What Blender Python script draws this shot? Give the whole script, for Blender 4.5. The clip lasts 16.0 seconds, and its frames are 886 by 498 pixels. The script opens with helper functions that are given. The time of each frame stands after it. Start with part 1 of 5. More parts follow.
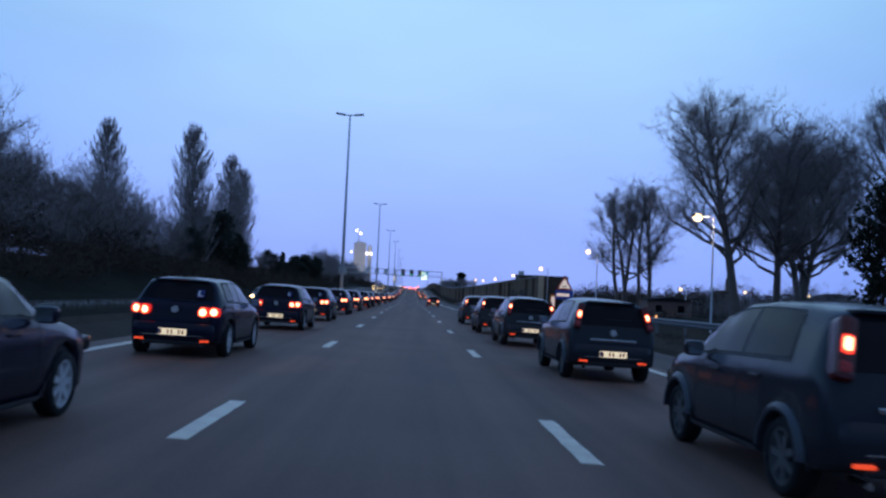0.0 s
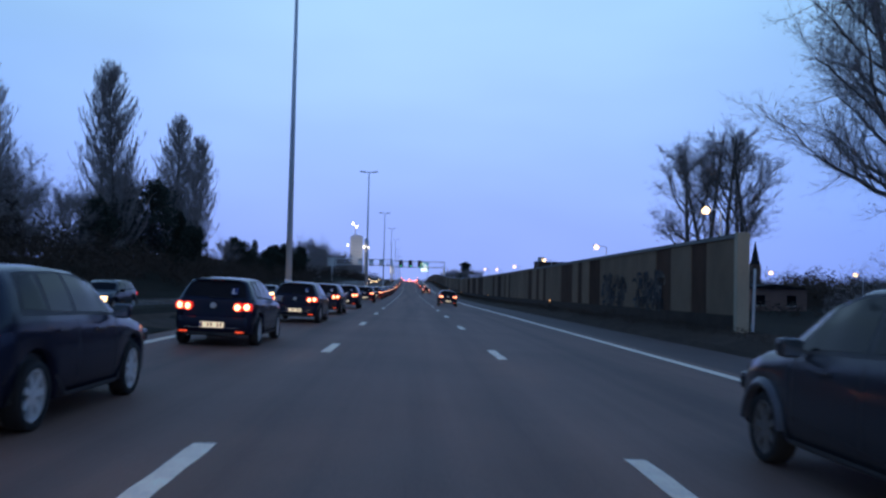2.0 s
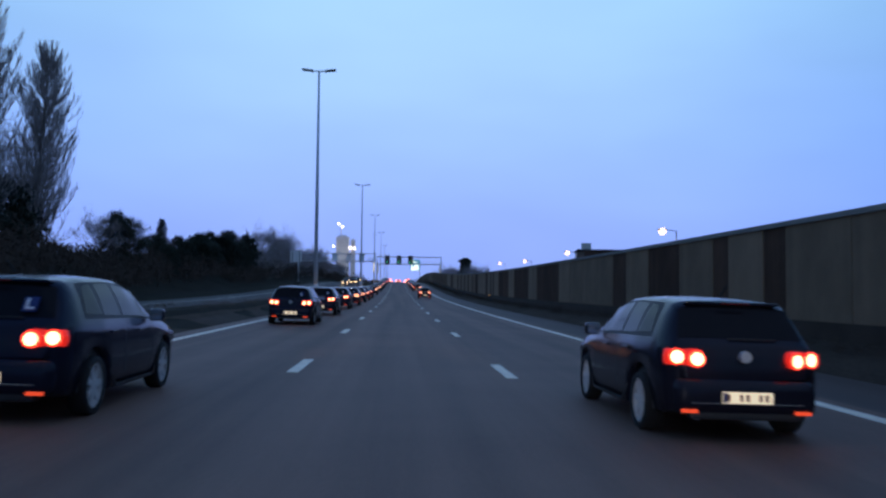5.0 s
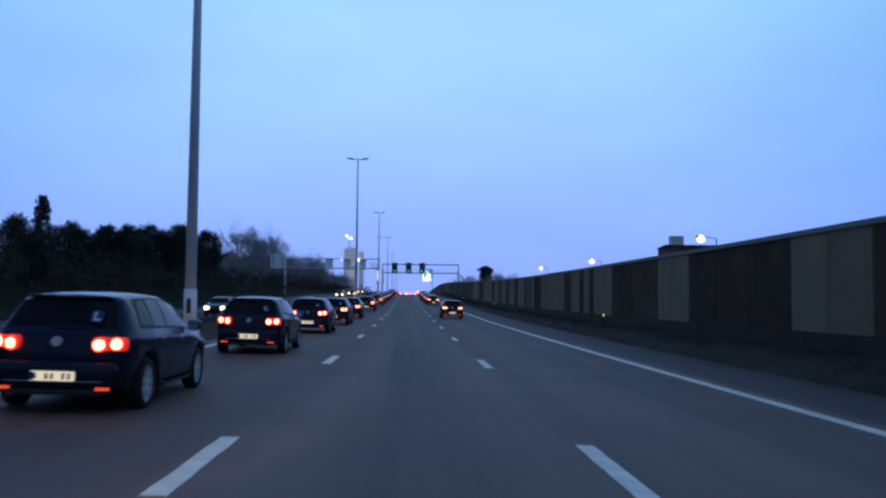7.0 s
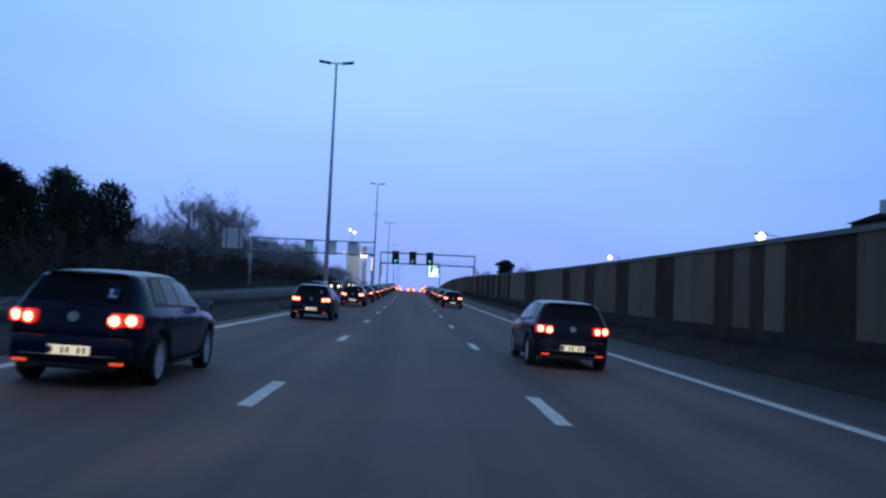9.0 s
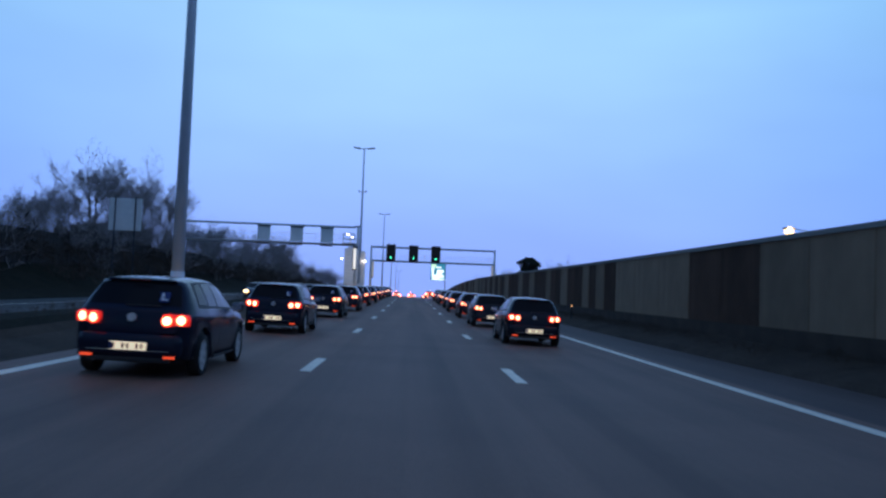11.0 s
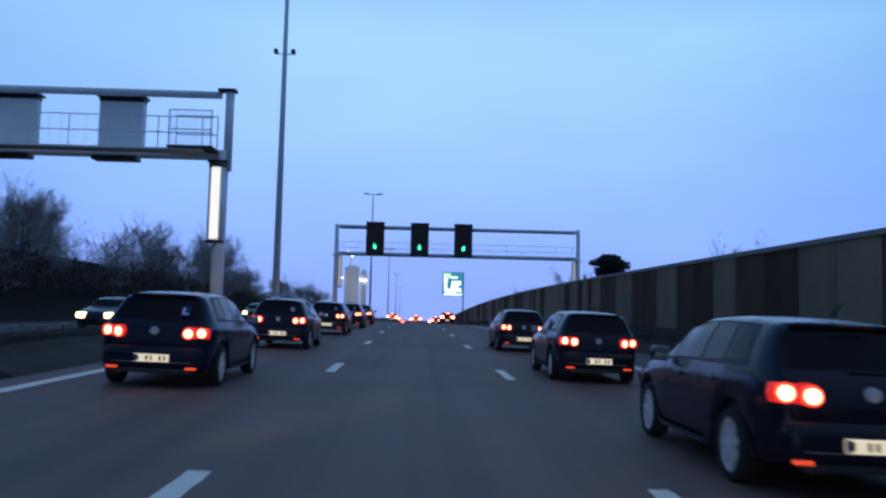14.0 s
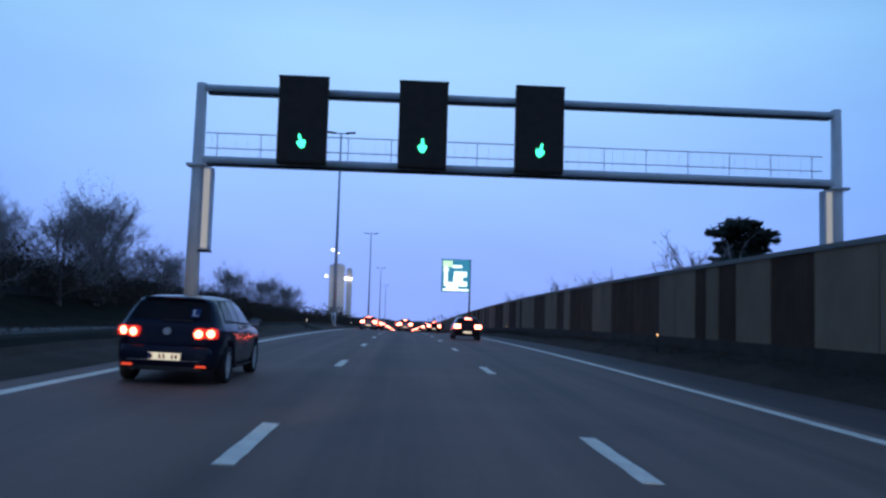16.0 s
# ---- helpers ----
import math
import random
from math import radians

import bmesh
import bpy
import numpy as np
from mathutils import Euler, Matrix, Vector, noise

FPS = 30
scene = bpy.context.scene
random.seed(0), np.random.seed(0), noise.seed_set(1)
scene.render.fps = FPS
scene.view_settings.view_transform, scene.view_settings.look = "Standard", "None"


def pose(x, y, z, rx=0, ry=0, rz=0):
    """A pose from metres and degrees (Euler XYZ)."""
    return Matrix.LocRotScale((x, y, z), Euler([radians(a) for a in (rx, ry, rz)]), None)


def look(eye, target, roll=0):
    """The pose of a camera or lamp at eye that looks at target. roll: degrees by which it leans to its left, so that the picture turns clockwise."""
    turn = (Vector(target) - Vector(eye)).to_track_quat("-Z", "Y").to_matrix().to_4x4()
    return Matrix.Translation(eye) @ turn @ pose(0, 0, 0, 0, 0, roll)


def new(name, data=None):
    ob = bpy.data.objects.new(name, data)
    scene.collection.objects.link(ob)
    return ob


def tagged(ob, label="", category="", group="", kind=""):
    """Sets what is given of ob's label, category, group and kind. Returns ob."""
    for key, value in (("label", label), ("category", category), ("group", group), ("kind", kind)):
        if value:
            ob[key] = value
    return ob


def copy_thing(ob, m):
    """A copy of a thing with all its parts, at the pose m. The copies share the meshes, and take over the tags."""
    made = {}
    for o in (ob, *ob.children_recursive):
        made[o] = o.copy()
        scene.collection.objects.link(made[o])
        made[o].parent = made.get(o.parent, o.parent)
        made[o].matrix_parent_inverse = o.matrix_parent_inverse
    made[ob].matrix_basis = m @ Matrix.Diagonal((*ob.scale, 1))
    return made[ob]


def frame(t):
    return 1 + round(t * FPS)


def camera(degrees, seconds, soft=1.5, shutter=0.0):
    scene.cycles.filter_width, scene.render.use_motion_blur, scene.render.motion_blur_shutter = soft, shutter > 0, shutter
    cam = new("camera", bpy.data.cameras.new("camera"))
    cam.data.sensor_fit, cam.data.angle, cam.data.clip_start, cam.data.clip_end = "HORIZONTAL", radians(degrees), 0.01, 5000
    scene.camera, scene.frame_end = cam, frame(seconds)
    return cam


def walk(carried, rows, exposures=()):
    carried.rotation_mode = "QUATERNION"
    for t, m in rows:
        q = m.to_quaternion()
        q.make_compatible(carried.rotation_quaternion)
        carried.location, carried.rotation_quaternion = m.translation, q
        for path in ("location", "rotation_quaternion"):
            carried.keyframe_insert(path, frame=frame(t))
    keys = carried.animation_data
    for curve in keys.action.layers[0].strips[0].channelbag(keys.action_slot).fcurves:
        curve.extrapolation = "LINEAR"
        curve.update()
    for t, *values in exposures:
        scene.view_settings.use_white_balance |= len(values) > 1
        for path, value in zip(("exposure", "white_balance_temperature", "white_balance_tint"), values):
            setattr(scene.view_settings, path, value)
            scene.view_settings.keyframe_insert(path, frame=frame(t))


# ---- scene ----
cam = camera(55.94, 16.0, soft=2.5, shutter=0.12)
PATH = [
    (0.0, pose(0.144, -8.557, 1.477, 92.484, -2.616, -2.196)),
    (0.5, pose(0.076, 1.051, 1.349, 92.220, -2.674, -1.897)),
    (1.0, pose(0.077, 11.876, 1.205, 92.080, -1.450, -1.860)),
    (1.5, pose(-0.019, 20.933, 1.083, 91.434, -1.633, -2.072)),
    (2.0, pose(-0.145, 31.732, 0.938, 91.984, -1.345, -2.305)),
    (2.5, pose(-0.129, 42.025, 0.799, 91.059, 0.034, -2.867)),
    (3.0, pose(-0.138, 53.478, 0.643, 91.338, -0.086, -2.644)),
    (3.5, pose(-0.251, 62.966, 0.511, 91.462, -0.697, -3.171)),
    (4.0, pose(-0.190, 74.951, 0.341, 91.811, -0.806, -3.239)),
    (6.5, pose(-0.063, 130.368, -0.410, 92.488, -0.293, -2.715)),
    (7.0, pose(-0.029, 142.679, -0.555, 93.023, -0.532, -2.420)),
    (7.5, pose(-0.021, 153.973, -0.735, 93.092, -1.601, -2.536)),
    (8.0, pose(-0.019, 166.187, -0.851, 93.309, -2.209, -2.298)),
    (8.5, pose(-0.040, 176.834, -0.933, 92.849, -2.431, -2.479)),
    (9.0, pose(-0.006, 189.285, -1.006, 92.956, -2.520, -2.216)),
    (11.5, pose(-0.120, 247.189, -0.967, 93.656, -1.699, -2.268)),
    (12.0, pose(-0.069, 260.054, -0.868, 94.018, -1.010, -2.091)),
    (12.5, pose(-0.093, 270.945, -0.771, 94.113, -2.385, -2.137)),
    (13.0, pose(-0.206, 283.557, -0.643, 94.556, -3.317, -2.016)),
    (13.5, pose(-0.196, 294.384, -0.521, 94.655, -2.554, -1.592)),
    (14.0, pose(-0.158, 307.107, -0.364, 94.661, -1.327, -1.959)),
    (14.5, pose(-0.242, 317.919, -0.236, 95.012, -1.418, -2.110)),
    (15.0, pose(-0.370, 330.403, -0.094, 94.684, -2.515, -2.419)),
    (15.5, pose(-0.359, 341.584, 0.026, 94.949, -1.432, -2.307)),
    (16.0, pose(-0.373, 354.150, 0.153, 94.684, -1.700, -2.863)),
]
walk(cam, PATH, ((0.0, 0.02, 6800, 15), (4.2, 0.02, 6800, 15), (6.5, 0.0, 6400, 12), (16.0, 0.0, 6400, 12)))

# ---- dusk light ----
world = bpy.data.worlds.new("dusk_sky")
scene.world = world
world.use_nodes = True
wn, wl = world.node_tree.nodes, world.node_tree.links
wn.clear()
w_out = wn.new("ShaderNodeOutputWorld")
w_bg = wn.new("ShaderNodeBackground")
w_tc = wn.new("ShaderNodeTexCoord")
w_sep = wn.new("ShaderNodeSeparateXYZ")
w_ramp = wn.new("ShaderNodeValToRGB")
wl.new(w_tc.outputs["Generated"], w_sep.inputs[0])
wl.new(w_sep.outputs["Z"], w_ramp.inputs[0])
cr = w_ramp.color_ramp
cr.elements[0].position, cr.elements[0].color = 0.0, (0.285, 0.435, 1.05, 1)
cr.elements[1].position, cr.elements[1].color = 1.0, (0.10, 0.20, 0.46, 1)
for pos, col in ((0.06, (0.298, 0.472, 1.10, 1)), (0.16, (0.33, 0.565, 1.14, 1)), (0.32, (0.41, 0.72, 1.06, 1)), (0.5, (0.26, 0.48, 0.86, 1))):
    e = cr.elements.new(pos)
    e.color = col
w_noise = wn.new("ShaderNodeTexNoise")
w_noise.inputs["Scale"].default_value = 2.2
w_noise.inputs["Detail"].default_value = 3
w_map = wn.new("ShaderNodeMapping")
w_map.inputs["Scale"].default_value = (1, 1, 3)
wl.new(w_tc.outputs["Generated"], w_map.inputs[0])
wl.new(w_map.outputs[0], w_noise.inputs["Vector"])
w_rng = wn.new("ShaderNodeMapRange")
w_rng.inputs["From Min"].default_value, w_rng.inputs["From Max"].default_value = 0.3, 0.7
w_rng.inputs["To Min"].default_value, w_rng.inputs["To Max"].default_value = 0.92, 1.08
wl.new(w_noise.outputs["Fac"], w_rng.inputs["Value"])
w_mul = wn.new("ShaderNodeMix")
w_mul.data_type, w_mul.blend_type = "RGBA", "MULTIPLY"
w_mul.inputs[0].default_value = 1
wl.new(w_ramp.outputs[0], w_mul.inputs[6])
wl.new(w_rng.outputs[0], w_mul.inputs[7])
# the sky behind, away from the last light, is darker
w_back = wn.new("ShaderNodeMapRange")
w_back.inputs["From Min"].default_value, w_back.inputs["From Max"].default_value = -0.9, 0.5
w_back.inputs["To Min"].default_value, w_back.inputs["To Max"].default_value = 0.45, 1.0
wl.new(w_sep.outputs["Y"], w_back.inputs["Value"])
w_dim = wn.new("ShaderNodeMix")
w_dim.data_type, w_dim.blend_type = "RGBA", "MULTIPLY"
w_dim.inputs[0].default_value = 1
wl.new(w_mul.outputs[2], w_dim.inputs[6])
wl.new(w_back.outputs[0], w_dim.inputs[7])
# the afterglow lies ahead, the sky to its sides is deeper blue
w_side = wn.new("ShaderNodeValToRGB")
w_side.color_ramp.elements[0].position, w_side.color_ramp.elements[0].color = 0.74, (0.52, 0.71, 0.88, 1)
w_side.color_ramp.elements[1].position, w_side.color_ramp.elements[1].color = 0.99, (1.09, 1.08, 1.08, 1)
wl.new(w_sep.outputs["Y"], w_side.inputs[0])
w_glow = wn.new("ShaderNodeMix")
w_glow.data_type, w_glow.blend_type = "RGBA", "MULTIPLY"
w_glow.inputs[0].default_value = 1
wl.new(w_dim.outputs[2], w_glow.inputs[6])
wl.new(w_side.outputs[0], w_glow.inputs[7])
wl.new(w_glow.outputs[2], w_bg.inputs["Color"])
w_bg.inputs["Strength"].default_value = 0.95
wl.new(w_bg.outputs[0], w_out.inputs["Surface"])

sun = new("dusk_glow", bpy.data.lights.new("dusk_glow", "SUN"))
sun.data.energy, sun.data.angle, sun.data.color = 0.12, radians(60), (0.72, 0.85, 1.0)
sun.matrix_world = look((0, 0, 50), (-12, 25, 0))

# ---- materials ----
def mat(name, color, rough=0.8, metal=0.0, var=0.25, scale=4.0, fine=60.0, bump=0.0, coat=0.0, spec=0.5):
    """Two scales of variation on one base colour, with fine relief."""
    m = bpy.data.materials.new(name)
    m.use_nodes = True
    n, l = m.node_tree.nodes, m.node_tree.links
    p = n["Principled BSDF"]
    tc = n.new("ShaderNodeTexCoord")
    a = n.new("ShaderNodeTexNoise")
    a.inputs["Scale"].default_value, a.inputs["Detail"].default_value = scale, 5
    b = n.new("ShaderNodeTexNoise")
    b.inputs["Scale"].default_value, b.inputs["Detail"].default_value = fine, 3
    l.new(tc.outputs["Object"], a.inputs["Vector"])
    l.new(tc.outputs["Object"], b.inputs["Vector"])
    add = n.new("ShaderNodeMath")
    add.operation = "MULTIPLY_ADD"
    add.inputs[1].default_value = 0.5
    l.new(b.outputs["Fac"], add.inputs[0])
    half = n.new("ShaderNodeMath")
    half.operation = "MULTIPLY"
    half.inputs[1].default_value = 0.5
    l.new(a.outputs["Fac"], half.inputs[0])
    l.new(half.outputs[0], add.inputs[2])
    mr = n.new("ShaderNodeMapRange")
    mr.inputs["From Min"].default_value, mr.inputs["From Max"].default_value = 0.3, 0.7
    mr.inputs["To Min"].default_value, mr.inputs["To Max"].default_value = 1 - var, 1 + var
    l.new(add.outputs[0], mr.inputs["Value"])
    mix = n.new("ShaderNodeMix")
    mix.data_type, mix.blend_type = "RGBA", "MULTIPLY"
    mix.inputs[0].default_value = 1
    mix.inputs[6].default_value = (*color, 1)
    l.new(mr.outputs[0], mix.inputs[7])
    l.new(mix.outputs[2], p.inputs["Base Color"])
    p.inputs["Roughness"].default_value = rough
    p.inputs["Metallic"].default_value = metal
    p.inputs["Coat Weight"].default_value = coat
    p.inputs["Specular IOR Level"].default_value = spec
    if bump:
        bp = n.new("ShaderNodeBump")
        bp.inputs["Strength"].default_value = bump
        bp.inputs["Distance"].default_value = 0.02
        l.new(b.outputs["Fac"], bp.inputs["Height"])
        l.new(bp.outputs[0], p.inputs["Normal"])
    return m


# emissive material, for lamps and for surfaces given a glow of their own
def glow_mat(name, color, strength):
    m = bpy.data.materials.new(name)
    m.use_nodes = True
    p = m.node_tree.nodes["Principled BSDF"]
    p.inputs["Base Color"].default_value = (*[c * 0.5 for c in color], 1)
    p.inputs["Emission Color"].default_value = (*color, 1)
    p.inputs["Emission Strength"].default_value = strength
    p.inputs["Roughness"].default_value = 0.3
    return m


def streak(m, amount):
    """Rain streaks running down a wall."""
    n, l = m.node_tree.nodes, m.node_tree.links
    p = n["Principled BSDF"]
    src = p.inputs["Base Color"].links[0].from_socket
    tc = n.new("ShaderNodeTexCoord")
    mp = n.new("ShaderNodeMapping")
    mp.inputs["Scale"].default_value = (1, 1.1, 0.14)
    l.new(tc.outputs["Object"], mp.inputs[0])
    t = n.new("ShaderNodeTexNoise")
    t.inputs["Scale"].default_value, t.inputs["Detail"].default_value = 1.6, 5
    l.new(mp.outputs[0], t.inputs["Vector"])
    mr = n.new("ShaderNodeMapRange")
    mr.inputs["From Min"].default_value, mr.inputs["From Max"].default_value = 0.3, 0.7
    mr.inputs["To Min"].default_value, mr.inputs["To Max"].default_value = 1 - amount, 1 + amount
    l.new(t.outputs["Fac"], mr.inputs["Value"])
    mix = n.new("ShaderNodeMix")
    mix.data_type, mix.blend_type = "RGBA", "MULTIPLY"
    mix.inputs[0].default_value = 1
    l.new(src, mix.inputs[6])
    l.new(mr.outputs[0], mix.inputs[7])
    l.new(mix.outputs[2], p.inputs["Base Color"])
    return m


def vary(m, amount):
    """Lets alike pieces differ a little in tone."""
    n, l = m.node_tree.nodes, m.node_tree.links
    p = n["Principled BSDF"]
    src = p.inputs["Base Color"].links[0].from_socket
    info = n.new("ShaderNodeObjectInfo")
    mr = n.new("ShaderNodeMapRange")
    mr.inputs["To Min"].default_value, mr.inputs["To Max"].default_value = 1 - amount, 1 + amount
    l.new(info.outputs["Random"], mr.inputs["Value"])
    mix = n.new("ShaderNodeMix")
    mix.data_type, mix.blend_type = "RGBA", "MULTIPLY"
    mix.inputs[0].default_value = 1
    l.new(src, mix.inputs[6])
    l.new(mr.outputs[0], mix.inputs[7])
    l.new(mix.outputs[2], p.inputs["Base Color"])
    return m


def asphalt(name, base, wear):
    """Asphalt with lengthwise wheel tracks, patches and fine grain."""
    m = mat(name, base, rough=0.7, var=0.24, scale=0.35, fine=40, bump=0.22, spec=0.34)
    n, l = m.node_tree.nodes, m.node_tree.links
    p = n["Principled BSDF"]
    src = p.inputs["Base Color"].links[0].from_socket
    tc = n.new("ShaderNodeTexCoord")
    mp = n.new("ShaderNodeMapping")
    mp.inputs["Scale"].default_value = (0.9, 0.012, 1)
    l.new(tc.outputs["Object"], mp.inputs[0])
    s = n.new("ShaderNodeTexNoise")
    s.inputs["Scale"].default_value, s.inputs["Detail"].default_value = 1.3, 4
    l.new(mp.outputs[0], s.inputs["Vector"])
    mr = n.new("ShaderNodeMapRange")
    mr.inputs["From Min"].default_value, mr.inputs["From Max"].default_value = 0.3, 0.7
    mr.inputs["To Min"].default_value, mr.inputs["To Max"].default_value = 1 - wear, 1 + wear
    l.new(s.outputs["Fac"], mr.inputs["Value"])
    mix = n.new("ShaderNodeMix")
    mix.data_type, mix.blend_type = "RGBA", "MULTIPLY"
    mix.inputs[0].default_value = 1
    l.new(src, mix.inputs[6])
    l.new(mr.outputs[0], mix.inputs[7])
    l.new(mix.outputs[2], p.inputs["Base Color"])
    return m


M_ASPHALT = asphalt("asphalt", (0.195, 0.108, 0.076), 0.30)
M_SHOULDER = asphalt("shoulder_asphalt", (0.092, 0.058, 0.046), 0.2)
M_OPPOSITE = asphalt("opposite_asphalt", (0.026, 0.021, 0.019), 0.15)
M_VERGE = mat("brown_verge", (0.066, 0.047, 0.034), rough=0.95, var=0.45, scale=0.7, fine=12, bump=0.8, spec=0.1)
M_PAINT = mat("road_paint", (0.98, 0.83, 0.64), rough=0.6, var=0.3, scale=3, fine=45)
M_SOIL = mat("dry_soil", (0.068, 0.048, 0.034), rough=0.95, var=0.4, scale=0.8, fine=14, bump=0.6, spec=0.15)
M_GRASS = mat("rough_grass", (0.020, 0.018, 0.010), rough=0.95, var=0.5, scale=0.6, fine=10, bump=0.8, spec=0.1)
M_CONC_L = vary(streak(mat("pale_concrete", (0.255, 0.168, 0.108), rough=0.95, spec=0.15, var=0.18, scale=1.2, fine=35, bump=0.5), 0.08), 0.14)
M_CONC_D = vary(streak(mat("brown_concrete", (0.102, 0.056, 0.037), rough=0.95, spec=0.12, var=0.22, scale=1.2, fine=35, bump=0.5), 0.12), 0.2)
M_CONC_C = mat("concrete_coping", (0.22, 0.205, 0.18), rough=0.85, var=0.15, scale=1.5, fine=40, bump=0.3)
M_CONC_P = mat("dark_plinth", (0.066, 0.045, 0.033), rough=0.92, var=0.4, scale=1.2, fine=30, bump=0.4, spec=0.2)
M_GALV = mat("galvanised_steel", (0.84, 0.82, 0.80), rough=0.6, metal=0.0, var=0.12, scale=2, fine=50)
M_POLE = mat("painted_pole", (0.74, 0.77, 0.82), rough=0.6, metal=0.0, var=0.12, scale=1, fine=40)
M_RAIL = mat("dull_rail", (0.22, 0.22, 0.23), rough=0.6, metal=0.2, var=0.2, scale=2, fine=30)
M_DARKMETAL = mat("dark_metal", (0.03, 0.03, 0.034), rough=0.5, metal=0.3, var=0.15)
M_SIGBOX = mat("signal_black", (0.078, 0.056, 0.046), rough=0.75, var=0.2, spec=0.15)
M_SIGGREY = mat("signal_back_grey", (0.88, 0.86, 0.82), rough=0.6, var=0.08, scale=2, fine=20)
M_GREEN = glow_mat("signal_green", (0.06, 1.0, 0.52), 2.6)
M_LAMPWARM = glow_mat("sodium_lamp", (1.0, 0.70, 0.38), 3.0)
M_LAMPWHITE = glow_mat("white_lamp", (1.0, 0.92, 0.8), 6.0)
M_TAIL = glow_mat("tail_lamp", (1.0, 0.03, 0.02), 0.55)
M_TAILRING = glow_mat("tail_ring", (1.0, 0.045, 0.02), 2.2)
M_TAILHOT = glow_mat("tail_bulb", (1.0, 0.50, 0.26), 4.5)
# emission put on the strips of the gantry casings, bright and dim
M_GLOWSTRIP = glow_mat("glowing_white_strip", (1.0, 0.95, 0.88), 0.95)
M_DIMSTRIP = glow_mat("dim_glowing_strip", (1.0, 0.93, 0.82), 0.30)
M_FARTAIL = glow_mat("far_tail_lamp", (1.0, 0.15, 0.085), 24.0)
# bumper reflectors, no lamps: the glow stands for headlights from behind
M_REFLECTRED = glow_mat("glowing_low_reflector", (1.0, 0.09, 0.03), 0.8)
M_HEAD = glow_mat("head_lamp", (1.0, 0.66, 0.32), 5.0)
# the light falling on the plate is put in as its own emission
M_PLATE = glow_mat("glowing_plate", (1.0, 0.86, 0.62), 0.72)
M_PLATEBAR = mat("plate_bars", (0.16, 0.07, 0.04), rough=0.5)
# orange reflectors: emission replaces the headlight beam they would send back
M_REFLECT = glow_mat("glowing_reflector", (1.0, 0.5, 0.2), 1.5)
M_BARK = mat("bark", (0.19, 0.155, 0.135), rough=0.95, var=0.35, scale=3, fine=30, bump=0.5)
M_TWIG = mat("twigs", (0.36, 0.30, 0.28), rough=0.95, var=0.3, scale=1, fine=8)
M_PINE = mat("pine_needles", (0.036, 0.043, 0.03), rough=0.9, var=0.4, scale=0.8, fine=8, spec=0.2)
M_SHRUB = mat("dark_shrub", (0.084, 0.060, 0.045), rough=0.95, var=0.25, scale=0.3, fine=5, spec=0.1)
M_TYRE = mat("tyre_rubber", (0.010, 0.010, 0.011), rough=0.85, var=0.2)
M_RIM = mat("alloy_rim", (0.62, 0.61, 0.60), rough=0.35, metal=0.1, var=0.08)
M_LENS = mat("dark_red_lens", (0.12, 0.008, 0.008), rough=0.25, var=0.1)
M_ARCH = mat("grey_plastic", (0.05, 0.055, 0.07), rough=0.4, var=0.15)
M_DULLRIM = mat("dull_rim", (0.12, 0.12, 0.12), rough=0.5, metal=0.2, var=0.2)
M_GLASS = mat("dark_car_glass", (0.011, 0.012, 0.016), rough=0.06, var=0.1, spec=0.085)
M_TRIM = mat("black_plastic", (0.022, 0.022, 0.024), rough=0.6, var=0.15)
M_CHROME = mat("chrome", (0.75, 0.75, 0.76), rough=0.15, metal=1.0, var=0.03)
M_WHITE = mat("white_film", (0.84, 0.84, 0.84), rough=0.5, var=0.05)
# reflective sheeting; its emission stands for headlight light thrown back
M_RETRO = glow_mat("glowing_white_sheeting", (1.0, 0.84, 0.76), 0.5)
M_LBLUE = mat("dark_blue_film", (0.012, 0.03, 0.15), rough=0.5, var=0.1)
M_BLUEF = mat("blue_film", (0.03, 0.10, 0.45), rough=0.5, var=0.1)
M_REDF = mat("red_film", (0.55, 0.03, 0.03), rough=0.45, var=0.1)
M_ORANGE = mat("orange_plastic", (0.75, 0.16, 0.02), rough=0.5, var=0.12)
M_BRICK = mat("far_brick", (0.14, 0.075, 0.05), rough=0.9, var=0.25, scale=1, fine=12)
M_PINKBRICK = mat("pink_brick", (0.34, 0.21, 0.17), rough=0.9, var=0.25, scale=1, fine=12)
M_ROOF = mat("dark_roof_tiles", (0.03, 0.028, 0.03), rough=0.9, var=0.25, scale=1, fine=10, spec=0.1)
M_PLASTER = mat("pale_plaster", (0.72, 0.69, 0.62), rough=0.85, var=0.1)
M_BEIGE = mat("beige_concrete", (0.52, 0.42, 0.29), rough=0.85, var=0.15, scale=1, fine=30)
M_TOWER = mat("tower_facade", (0.8, 0.79, 0.79), rough=0.7, var=0.12, scale=0.05, fine=0.6)
M_TIMBER = mat("brown_boards", (0.05, 0.036, 0.028), rough=0.9, var=0.3, scale=1, fine=12)


def paint(name, color):
    return mat(name, color, rough=0.2, metal=0.0, var=0.06, scale=2, fine=200, coat=0.1, spec=0.18)


P_NAVY = paint("dark_blue_paint", (0.011, 0.013, 0.028))
P_BLACK = paint("black_paint", (0.013, 0.013, 0.022))
P_GREY = paint("grey_green_paint", (0.031, 0.034, 0.041))
P_SILVER = paint("silver_paint", (0.28, 0.28, 0.29))
P_RED = paint("dark_red_paint", (0.10, 0.01, 0.01))


# ---- helpers ----
def obj(name, bm, material, parent=None, label="", smooth=False):
    me = bpy.data.meshes.new(name)
    bm.to_mesh(me)
    bm.free()
    me.materials.append(material)
    if smooth:
        for f in me.polygons:
            f.use_smooth = True
    ob = new(name, me)
    if parent:
        ob.parent = parent
    if label:
        tagged(ob, label)
    return ob


